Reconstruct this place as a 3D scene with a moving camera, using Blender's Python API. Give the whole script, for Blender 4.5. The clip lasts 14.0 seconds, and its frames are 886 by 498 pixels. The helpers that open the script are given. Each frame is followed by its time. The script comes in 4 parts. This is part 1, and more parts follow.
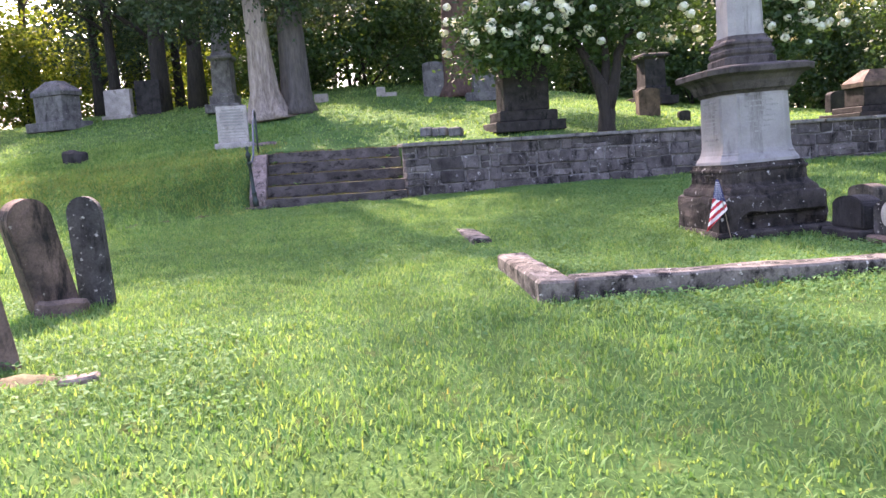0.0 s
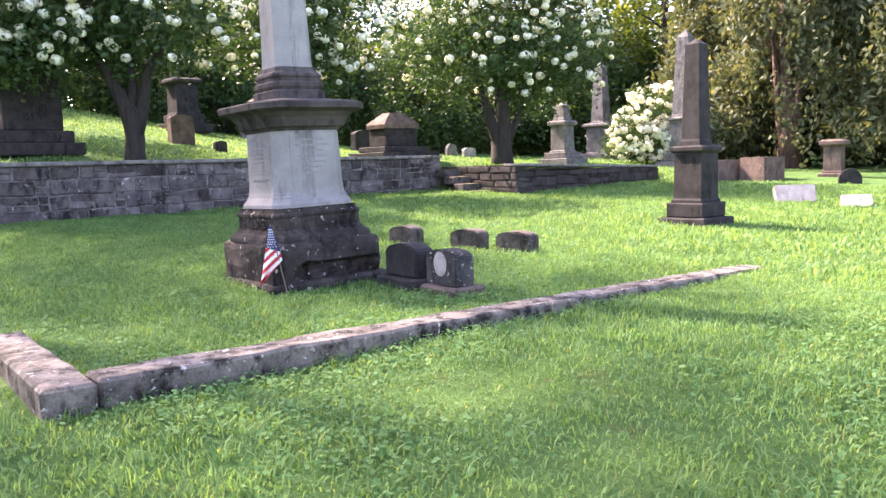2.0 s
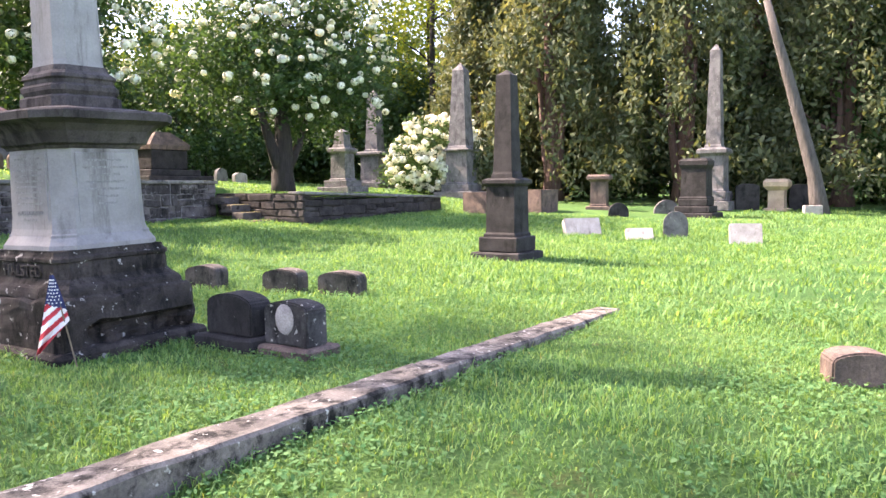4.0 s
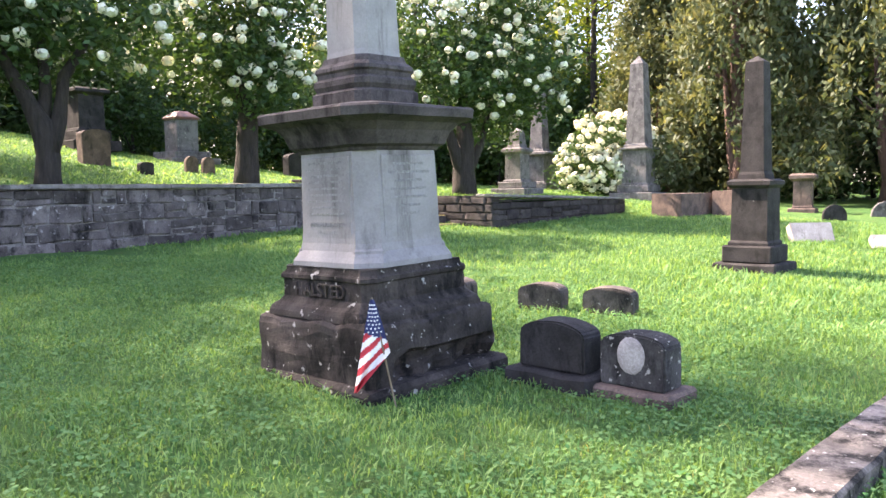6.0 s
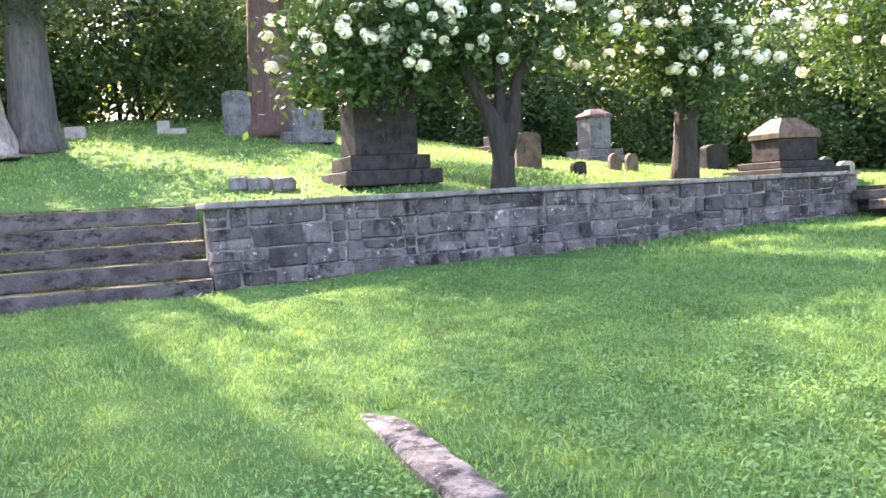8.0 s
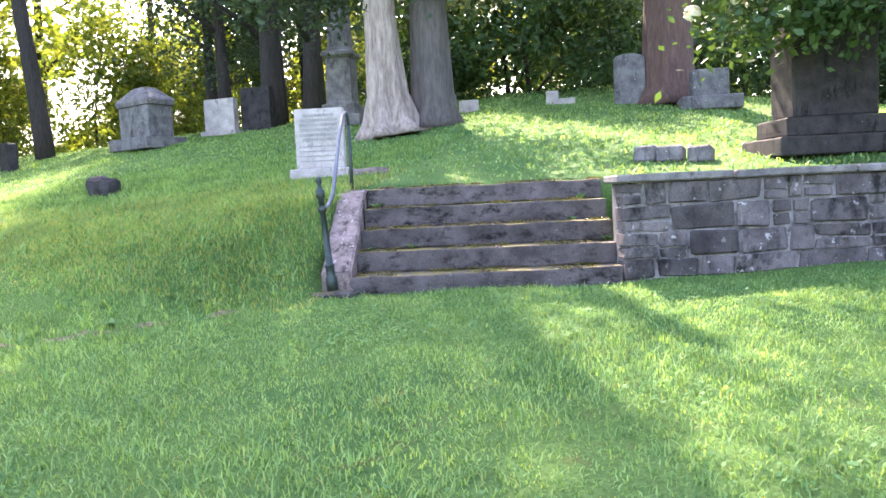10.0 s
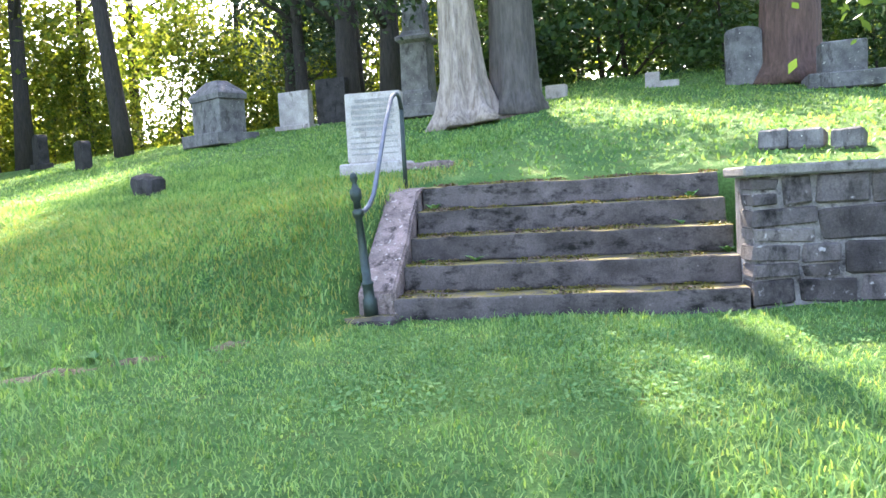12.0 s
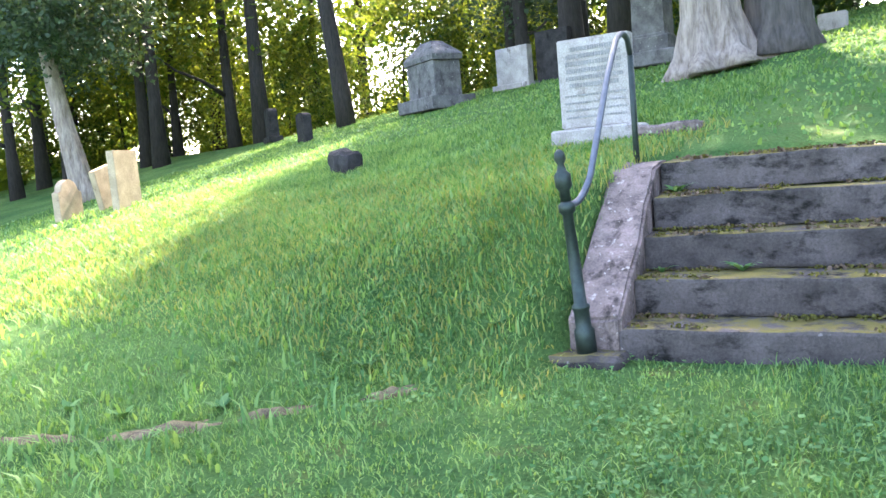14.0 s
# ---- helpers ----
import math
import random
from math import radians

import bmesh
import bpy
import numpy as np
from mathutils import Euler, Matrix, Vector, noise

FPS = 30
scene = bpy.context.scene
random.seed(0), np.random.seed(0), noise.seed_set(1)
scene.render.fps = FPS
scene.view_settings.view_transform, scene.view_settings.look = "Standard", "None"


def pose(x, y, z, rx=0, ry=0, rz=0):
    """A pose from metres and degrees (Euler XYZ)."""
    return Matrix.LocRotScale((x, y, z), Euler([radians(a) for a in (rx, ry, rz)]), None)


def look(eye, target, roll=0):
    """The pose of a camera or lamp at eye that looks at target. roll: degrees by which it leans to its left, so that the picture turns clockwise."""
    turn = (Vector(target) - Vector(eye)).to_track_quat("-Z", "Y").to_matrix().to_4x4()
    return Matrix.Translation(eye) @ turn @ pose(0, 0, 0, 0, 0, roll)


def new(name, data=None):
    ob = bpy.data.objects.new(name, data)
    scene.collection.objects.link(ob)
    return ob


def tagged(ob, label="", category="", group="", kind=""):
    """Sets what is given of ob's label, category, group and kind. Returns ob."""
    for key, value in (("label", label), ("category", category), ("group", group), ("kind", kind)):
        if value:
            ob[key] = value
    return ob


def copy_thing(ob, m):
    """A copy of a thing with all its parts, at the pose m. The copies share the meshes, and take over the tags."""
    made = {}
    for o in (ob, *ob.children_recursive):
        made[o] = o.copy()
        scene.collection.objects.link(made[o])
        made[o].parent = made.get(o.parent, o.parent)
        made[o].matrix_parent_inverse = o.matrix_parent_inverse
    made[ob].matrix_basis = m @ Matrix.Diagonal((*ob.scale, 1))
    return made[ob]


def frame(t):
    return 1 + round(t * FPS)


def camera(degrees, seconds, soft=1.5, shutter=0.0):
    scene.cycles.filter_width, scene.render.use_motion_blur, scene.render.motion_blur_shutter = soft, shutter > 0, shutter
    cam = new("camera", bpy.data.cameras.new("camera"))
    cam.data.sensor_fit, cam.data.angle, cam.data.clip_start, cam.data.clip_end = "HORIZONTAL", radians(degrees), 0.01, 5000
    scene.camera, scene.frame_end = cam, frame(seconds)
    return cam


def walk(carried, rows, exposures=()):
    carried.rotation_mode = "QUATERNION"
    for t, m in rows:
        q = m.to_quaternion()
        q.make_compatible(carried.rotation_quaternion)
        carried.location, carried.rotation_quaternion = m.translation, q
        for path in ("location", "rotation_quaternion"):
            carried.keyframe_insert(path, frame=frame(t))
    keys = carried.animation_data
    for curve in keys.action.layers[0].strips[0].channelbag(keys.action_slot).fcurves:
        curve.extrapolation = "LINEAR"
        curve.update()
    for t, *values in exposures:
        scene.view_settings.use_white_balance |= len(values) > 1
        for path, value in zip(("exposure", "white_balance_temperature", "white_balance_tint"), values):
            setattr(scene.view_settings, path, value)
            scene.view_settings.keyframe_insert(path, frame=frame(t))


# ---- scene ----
cam = camera(59.2, 14.0)
PATH = [
    (0, (0.445, 0.9, 0.965), (0.304, 2.882, 0.742), -3.8),
    (0.2, (0.45, 1.032, 0.957), (0.482, 3.022, 0.766), -3.7),
    (0.5, (0.492, 1.248, 0.99), (0.765, 3.222, 0.814), -2.9),
    (1, (0.547, 1.503, 1.044), (1.184, 3.389, 0.848), -2.4),
    (1.5, (0.583, 1.836, 1.076), (1.456, 3.623, 0.868), -2.1),
    (2, (0.622, 2.207, 1.094), (1.599, 3.939, 0.881), -1.8),
    (2.5, (0.661, 2.573, 1.114), (1.828, 4.186, 0.921), -0.9),
    (3, (0.663, 2.92, 1.154), (2.022, 4.376, 0.972), -0.7),
    (3.2, (0.664, 3.04, 1.148), (2.058, 4.463, 0.965), -0.7),
    (5.3, (0.609, 4.811, 1.2), (2.116, 6.118, 1.07), -0.3),
    (5.5, (0.541, 4.966, 1.203), (1.974, 6.354, 1.069), -0.7),
    (6, (0.323, 5.4, 1.223), (1.55, 6.972, 1.069), -0.9),
    (6.5, (0.183, 5.846, 1.244), (1.047, 7.643, 1.087), -1.5),
    (7, (0.034, 6.27, 1.29), (0.595, 8.185, 1.156), -2.4),
    (7.2, (-0.041, 6.407, 1.29), (0.463, 8.338, 1.157), -2.6),
    (9.3, (-1.013, 8.108, 1.249), (-0.991, 10.104, 1.13), -3.2),
    (9.5, (-1.006, 8.285, 1.247), (-1.129, 10.278, 1.125), -3.0),
    (10, (-1.109, 8.732, 1.289), (-1.619, 10.66, 1.146), -2.8),
    (10.5, (-1.172, 9.225, 1.283), (-1.875, 11.089, 1.103), -2.5),
    (11, (-1.205, 9.661, 1.306), (-1.922, 11.52, 1.138), -3.6),
    (11.5, (-1.227, 10.137, 1.309), (-1.934, 12.002, 1.162), -3.8),
    (12, (-1.356, 10.565, 1.314), (-2.095, 12.418, 1.17), -3.2),
    (12.5, (-1.526, 11.004, 1.365), (-2.402, 12.794, 1.196), -4.3),
    (13, (-1.733, 11.529, 1.335), (-2.873, 13.157, 1.112), -3.7),
    (13.5, (-1.984, 11.954, 1.394), (-3.351, 13.397, 1.165), -3.9),
    (14, (-2.149, 12.368, 1.489), (-3.394, 13.919, 1.279), -5.2),
]
walk(cam, [(t, look(eye, target, roll)) for t, eye, target, roll in PATH],
     [(0.0, 2.5, 7000, 36), (2.0, 2.6, 7000, 34), (5.5, 2.4, 7100, 26), (7.0, 3.15, 7100, 27), (9.5, 3.4, 7000, 30), (11.0, 3.3, 6800, 18), (14.0, 3.4, 6800, 17)])


# world, sun, exposure
world = bpy.data.worlds.new("sky")
scene.world = world
world.use_nodes = True
sky = world.node_tree.nodes.new("ShaderNodeTexSky")
sky.sky_type = "NISHITA"
sky.sun_disc = False
SUN_ELEV, SUN_FROM = 44.0, Vector((-0.40, 0.917, 0.0)).normalized()
sky.sun_elevation = radians(SUN_ELEV)
sky.sun_rotation = math.atan2(SUN_FROM.x, SUN_FROM.y)
sky.air_density, sky.dust_density, sky.ozone_density = 1.0, 2.0, 1.0
world.node_tree.links.new(sky.outputs[0], world.node_tree.nodes["Background"].inputs[0])
world.node_tree.nodes["Background"].inputs[1].default_value = 0.15
sun = new("sun", bpy.data.lights.new("sun", "SUN"))
sun.data.energy, sun.data.angle, sun.data.color = 4.0, radians(0.6), (1.0, 0.92, 0.76)
sun.matrix_world = look(SUN_FROM * 60 + Vector((0, 0, 60 * math.tan(radians(SUN_ELEV)))), (0, 0, 0))


# ---- materials ----
def mat(name):
    m = bpy.data.materials.new(name)
    m.use_nodes = True
    nt = m.node_tree
    return m, nt, nt.nodes["Principled BSDF"]


def nd(nt, kind, **ins):
    n = nt.nodes.new(kind)
    for k, v in ins.items():
        n.inputs[k].default_value = v
    return n


def ramp(nt, src, stops):
    r = nt.nodes.new("ShaderNodeValToRGB")
    while len(r.color_ramp.elements) < len(stops):
        r.color_ramp.elements.new(0.5)
    for e, (p, c) in zip(r.color_ramp.elements, stops):
        e.position = p
        e.color = (*c, 1) if len(c) == 3 else c
    nt.links.new(src, r.inputs[0])
    return r.outputs[0]


def blend(nt, fac, a, b, mode="MIX"):
    m = nt.nodes.new("ShaderNodeMix")
    m.data_type, m.blend_type = "RGBA", mode
    for sock, v in ((m.inputs[0], fac), (m.inputs[6], a), (m.inputs[7], b)):
        if hasattr(v, "links"):
            nt.links.new(v, sock)
        elif isinstance(v, tuple):
            sock.default_value = (*v, 1)
        else:
            sock.default_value = v
    return m.outputs[2]


def coords(nt, stretch=(1, 1, 1)):
    g = nt.nodes.new("ShaderNodeNewGeometry")
    mp = nt.nodes.new("ShaderNodeMapping")
    mp.inputs["Scale"].default_value = stretch
    nt.links.new(g.outputs["Position"], mp.inputs[0])
    return mp.outputs[0]


def noise_fac(nt, vec, scale, detail=6, rough=0.6):
    n = nd(nt, "ShaderNodeTexNoise", Scale=scale, Detail=detail, Roughness=rough)
    nt.links.new(vec, n.inputs["Vector"])
    return n.outputs["Fac"]


def vary(nt, col, amount):
    """Each piece a little lighter or darker than its neighbours."""
    oi = nt.nodes.new("ShaderNodeObjectInfo")
    v = ramp(nt, oi.outputs["Random"], [(0, (1 - amount,) * 3), (1, (1 + amount,) * 3)])
    return blend(nt, 1.0, col, v, "MULTIPLY")


def stone(name, light, dark, stain=(0.03, 0.028, 0.026), stain_at=0.52, lichen=None, lichen_at=0.62,
          streak=1.0, scale=2.0, rough=0.9, bump=0.35, piece=0.0, moss=None, grain=0.6):
    m, nt, b = mat(name)
    p = coords(nt)
    col = blend(nt, ramp(nt, noise_fac(nt, p, scale * 1.6), [(0.35, (0,) * 3), (0.65, (1,) * 3)]), dark, light)
    ps = coords(nt, (1, 1, 1.0 / streak))
    col = blend(nt, ramp(nt, noise_fac(nt, ps, scale * 2.3, 8, 0.7), [(stain_at, (0,) * 3), (stain_at + 0.14, (1,) * 3)]), col, stain)
    fine = noise_fac(nt, p, 60, 5, 0.75)
    col = blend(nt, grain, col, ramp(nt, fine, [(0.3, (0.45,) * 3), (0.7, (1.5,) * 3)]), "MULTIPLY")
    if lichen:
        spots = noise_fac(nt, p, scale * 7, 4, 0.55)
        col = blend(nt, ramp(nt, spots, [(lichen_at, (0,) * 3), (lichen_at + 0.05, (1,) * 3)]), col, lichen)
    if moss:
        g = nt.nodes.new("ShaderNodeNewGeometry")
        sx = nt.nodes.new("ShaderNodeSeparateXYZ")
        nt.links.new(g.outputs["Normal"], sx.inputs[0])
        up = ramp(nt, sx.outputs["Z"], [(0.55, (0,) * 3), (0.9, (1,) * 3)])
        mm = blend(nt, 1.0, up, ramp(nt, noise_fac(nt, p, 5, 6, 0.7), [(0.42, (0,) * 3), (0.55, (1,) * 3)]), "MULTIPLY")
        col = blend(nt, mm, col, moss)
    if piece:
        col = vary(nt, col, piece)
    nt.links.new(col, b.inputs["Base Color"])
    b.inputs["Roughness"].default_value = rough
    b.inputs["Specular IOR Level"].default_value = 0.25
    bp = nd(nt, "ShaderNodeBump", Strength=bump, Distance=0.03)
    mixh = blend(nt, 0.5, noise_fac(nt, p, 14, 8, 0.7), fine)
    nt.links.new(mixh, bp.inputs["Height"])
    nt.links.new(bp.outputs[0], b.inputs["Normal"])
    return m


def leafy(name, c1, c2, trans=0.45, gloss=0.35, scale=1.2):
    m, nt, b = mat(name)
    g = nt.nodes.new("ShaderNodeNewGeometry")
    col = blend(nt, g.outputs["Random Per Island"], c1, c2)
    patch = noise_fac(nt, coords(nt), scale, 3)
    col = blend(nt, 0.7, col, ramp(nt, patch, [(0.3, (0.6, 0.65, 0.6)), (0.7, (1.3, 1.25, 1.1))]), "MULTIPLY")
    nt.links.new(col, b.inputs["Base Color"])
    b.inputs["Roughness"].default_value = 0.55
    b.inputs["Specular IOR Level"].default_value = gloss
    t = nt.nodes.new("ShaderNodeBsdfTranslucent")
    nt.links.new(blend(nt, 1.0, col, (1.5, 1.2, 0.6), "MULTIPLY"), t.inputs[0])
    mx = nt.nodes.new("ShaderNodeMixShader")
    mx.inputs[0].default_value = trans
    nt.links.new(b.outputs[0], mx.inputs[1])
    nt.links.new(t.outputs[0], mx.inputs[2])
    nt.links.new(mx.outputs[0], nt.nodes["Material Output"].inputs[0])
    return m


def plain(name, c, rough=0.6, metal=0.0, amount=0.25, scale=20):
    m, nt, b = mat(name)
    f = noise_fac(nt, coords(nt), scale)
    nt.links.new(blend(nt, 1.0, c, ramp(nt, f, [(0.3, (1 - amount,) * 3), (0.7, (1 + amount,) * 3)]), "MULTIPLY"), b.inputs["Base Color"])
    b.inputs["Roughness"].default_value, b.inputs["Metallic"].default_value = rough, metal
    return m


def bark(name, c1, c2, scale=6):
    m, nt, b = mat(name)
    p = coords(nt, (1, 1, 0.18))
    f = noise_fac(nt, p, scale * 2.5, 8, 0.7)
    nt.links.new(ramp(nt, f, [(0.3, c1), (0.7, c2)]), b.inputs["Base Color"])
    b.inputs["Roughness"].default_value = 0.95
    bp = nd(nt, "ShaderNodeBump", Strength=0.9, Distance=0.05)
    nt.links.new(f, bp.inputs["Height"])
    nt.links.new(bp.outputs[0], b.inputs["Normal"])
    return m


def ground_material():
    m, nt, b = mat("lawn_soil")
    p = coords(nt)
    col = blend(nt, ramp(nt, noise_fac(nt, p, 0.55, 5), [(0.35, (0,) * 3), (0.65, (1,) * 3)]), (0.06, 0.14, 0.045), (0.125, 0.22, 0.065))
    col = blend(nt, ramp(nt, noise_fac(nt, p, 3.2, 6, 0.7), [(0.56, (0,) * 3), (0.72, (1,) * 3)]), col, (0.14, 0.15, 0.055))
    col = blend(nt, 0.8, col, ramp(nt, noise_fac(nt, p, 38, 6, 0.75), [(0.3, (0.4, 0.45, 0.4)), (0.7, (1.5, 1.5, 1.4))]), "MULTIPLY")
    nt.links.new(col, b.inputs["Base Color"])
    b.inputs["Roughness"].default_value = 0.95
    b.inputs["Specular IOR Level"].default_value = 0.1
    bp = nd(nt, "ShaderNodeBump", Strength=0.9, Distance=0.06)
    nt.links.new(noise_fac(nt, p, 30, 8, 0.75), bp.inputs["Height"])
    nt.links.new(bp.outputs[0], b.inputs["Normal"])
    return m


M_GROUND = ground_material()
M_GRASS = leafy("grass_blades", (0.062, 0.185, 0.062), (0.235, 0.40, 0.15), 0.45, 0.2, 1.6)
M_DRYGRASS = leafy("dry_grass_blades", (0.20, 0.28, 0.08), (0.36, 0.38, 0.14), 0.4, 0.2, 0.8)
M_CLOVER = leafy("clover_leaves", (0.065, 0.18, 0.07), (0.165, 0.30, 0.125), 0.35, 0.05, 2)
M_SOIL = stone("bare_soil", (0.22, 0.17, 0.10), (0.12, 0.10, 0.055), (0.05, 0.035, 0.025), 0.5, scale=5)
M_MARBLE = stone("weathered_marble", (0.33, 0.315, 0.315), (0.23, 0.217, 0.217), (0.11, 0.10, 0.098), 0.54, streak=6, scale=1.6, bump=0.07, rough=0.7, grain=0.22)
M_CAP = stone("sooty_stone_cap", (0.105, 0.09, 0.088), (0.048, 0.041, 0.04), (0.018, 0.015, 0.015), 0.48, streak=3, scale=2, bump=0.25)
M_PLINTH = stone("black_crusted_stone", (0.075, 0.062, 0.056), (0.026, 0.022, 0.02), (0.007, 0.006, 0.006), 0.47, (0.36, 0.34, 0.32), 0.64, 2.5, 2.2, bump=0.5)
M_WALLSTONE = stone("grey_wall_stone", (0.175, 0.152, 0.15), (0.07, 0.06, 0.06), (0.018, 0.016, 0.016), 0.50, (0.33, 0.31, 0.31), 0.64, 1.5, 1.5, bump=0.9, piece=0.45)
M_MORTAR = stone("pale_mortar", (0.28, 0.26, 0.255), (0.11, 0.10, 0.098), (0.025, 0.022, 0.021), 0.51, scale=2.2, bump=0.7)
M_COPING = stone("mossy_coping_stone", (0.26, 0.24, 0.23), (0.14, 0.13, 0.125), (0.05, 0.045, 0.04), 0.55, scale=3, bump=0.5, piece=0.2, moss=(0.11, 0.12, 0.035))
M_DARKWALL = stone("dark_wall_stone", (0.07, 0.06, 0.057), (0.033, 0.028, 0.027), (0.013, 0.011, 0.011), 0.55, scale=2.5, bump=0.7, piece=0.3)
M_STEP = stone("dark_step_stone", (0.115, 0.098, 0.096), (0.048, 0.041, 0.04), (0.010, 0.009, 0.008), 0.515, (0.20, 0.18, 0.175), 0.70, 0.6, 1.9, bump=0.4, piece=0.2, moss=(0.15, 0.125, 0.035))
M_CHEEK = stone("lichened_slab", (0.27, 0.205, 0.19), (0.14, 0.11, 0.10), (0.045, 0.036, 0.032), 0.50, (0.38, 0.34, 0.31), 0.63, 1.5, 3, bump=0.5)
M_CURB = stone("lichened_curb_stone", (0.27, 0.235, 0.205), (0.11, 0.096, 0.085), (0.02, 0.018, 0.016), 0.465, (0.55, 0.53, 0.48), 0.64, 1.2, 3, bump=0.5, piece=0.1)
M_GREY = stone("grey_headstone", (0.20, 0.19, 0.19), (0.095, 0.09, 0.092), (0.05, 0.045, 0.045), 0.54, (0.42, 0.41, 0.36), 0.66, 2.5, 2.6, bump=0.4)
M_DARK = stone("dark_headstone", (0.05, 0.045, 0.045), (0.022, 0.02, 0.02), (0.009, 0.008, 0.008), 0.54, (0.25, 0.24, 0.22), 0.72, 2.5, 2.6, bump=0.35)
M_BROWN = stone("brownstone", (0.20, 0.14, 0.115), (0.09, 0.068, 0.06), (0.05, 0.04, 0.035), 0.55, (0.42, 0.36, 0.3), 0.70, 2.5, 2.4, bump=0.45)
M_PALE = stone("pale_marble_headstone", (0.45, 0.41, 0.39), (0.30, 0.27, 0.255), (0.12, 0.10, 0.09), 0.55, (0.2, 0.18, 0.15), 0.70, 2.5, 2.4, bump=0.25)
M_PLOTSTONE = stone("lichened_dark_headstone", (0.085, 0.08, 0.08), (0.035, 0.033, 0.033), (0.012, 0.011, 0.011), 0.50, (0.36, 0.35, 0.32), 0.63, 2.0, 3.0, bump=0.45)
M_OLDSLAB = stone("dark_old_brownstone", (0.17, 0.115, 0.095), (0.06, 0.045, 0.04), (0.015, 0.013, 0.012), 0.47, (0.36, 0.33, 0.28), 0.68, 3.5, 2.6, bump=0.6)
M_MARKER = stone("grey_brown_marker", (0.14, 0.115, 0.10), (0.055, 0.047, 0.042), (0.02, 0.018, 0.017), 0.50, (0.32, 0.31, 0.28), 0.66, 2, 3.0, bump=0.45)
M_TAN = stone("tan_sandstone", (0.50, 0.38, 0.27), (0.36, 0.27, 0.19), (0.14, 0.10, 0.07), 0.60, scale=2.4, bump=0.3)
M_RED = stone("red_granite", (0.20, 0.10, 0.075), (0.11, 0.06, 0.05), (0.06, 0.04, 0.04), 0.60, scale=3, bump=0.2, rough=0.5)
M_CARVED = stone("carved_letter_stone", (0.31, 0.30, 0.30), (0.22, 0.21, 0.21), (0.2, 0.19, 0.19), scale=6, stain_at=0.6)
M_LETTER = stone("raised_letter_stone", (0.11, 0.092, 0.085), (0.04, 0.033, 0.03), scale=5)
M_IRON = plain("dark_green_iron", (0.035, 0.05, 0.045), 0.5, 0.6, 0.3)
M_PIPE = plain("worn_grey_pipe", (0.11, 0.125, 0.15), 0.45, 0.6, 0.2)
M_BARK = bark("dark_bark", (0.012, 0.010, 0.009), (0.05, 0.04, 0.034))
M_SNAG = bark("pale_shredded_bark", (0.12, 0.09, 0.07), (0.44, 0.36, 0.31), 5)
M_GREYBARK = bark("grey_dead_wood", (0.045, 0.04, 0.037), (0.14, 0.12, 0.11), 5)
M_REDBARK = bark("reddish_bark", (0.06, 0.035, 0.03), (0.17, 0.10, 0.08))
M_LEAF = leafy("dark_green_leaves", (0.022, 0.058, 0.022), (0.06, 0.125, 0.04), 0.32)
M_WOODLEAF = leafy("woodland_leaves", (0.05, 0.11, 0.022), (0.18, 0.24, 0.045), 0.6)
M_CEDAR = leafy("cedar_foliage", (0.06, 0.09, 0.05), (0.155, 0.18, 0.105), 0.36, 0.2)
M_CONIFER = leafy("blue_green_needles", (0.025, 0.05, 0.028), (0.06, 0.095, 0.05), 0.25, 0.2)
M_MOSS = leafy("step_moss", (0.05, 0.055, 0.015), (0.17, 0.16, 0.045), 0.2, 0.1, 4)
M_FLOWER = leafy("white_blossom", (0.76, 0.78, 0.68), (0.88, 0.88, 0.83), 0.12, 0.1)
M_CLOTHRED = plain("red_cloth", (0.50, 0.03, 0.045), 0.8)
M_CLOTHWHITE = plain("white_cloth", (0.80, 0.78, 0.77), 0.8, amount=0.08)
M_CLOTHBLUE = plain("navy_cloth", (0.025, 0.035, 0.12), 0.8)
M_STICK = plain("pale_wooden_stick", (0.2, 0.15, 0.1), 0.7)
M_DEBRIS = plain("dead_leaf_litter", (0.12, 0.08, 0.05), 0.9)


# ---- mesh helpers ----
def mesh_from(name, bm, material):
    me = bpy.data.meshes.new(name)
    bm.normal_update()
    bm.to_mesh(me)
    bm.free()
    for m in material if isinstance(material, (list, tuple)) else [material]:
        me.materials.append(m)
    return me


def part(name, bm, material, parent=None, label="", smooth=False, at=None):
    me = bm if isinstance(bm, bpy.types.Mesh) else mesh_from(name, bm, material)
    if smooth:
        me.polygons.foreach_set("use_smooth", [True] * len(me.polygons))
    ob = new(name, me)
    if parent:
        ob.parent = parent
    if at is not None:
        ob.matrix_basis = at
    return tagged(ob, label)


def base(name, m, label, category, group="", kind=""):
    e = new(name)
    e.empty_display_size = 0.1
    e.matrix_basis = m
    return tagged(e, label, category, group, kind)


def arrays_mesh(name, verts, corners, material):
    """A mesh of n separate faces: verts is (n, corners, 3)."""
    n = len(verts)
    me = bpy.data.meshes.new(name)
    me.vertices.add(n * corners)
    me.vertices.foreach_set("co", np.ascontiguousarray(verts, dtype=np.float32).ravel())
    me.loops.add(n * corners)
    me.loops.foreach_set("vertex_index", np.arange(n * corners, dtype=np.int32))
    me.polygons.add(n)
    me.polygons.foreach_set("loop_start", np.arange(0, n * corners, corners, dtype=np.int32))
    me.polygons.foreach_set("loop_total", np.full(n, corners, dtype=np.int32))
    me.materials.append(material)
    me.update()
    return me


def rough_up(bm, amount, scale=4.0, seed=0.0):
    for v in bm.verts:
        v.co += noise.noise_vector(v.co * scale + Vector((seed, seed * 1.7, 0))) * amount


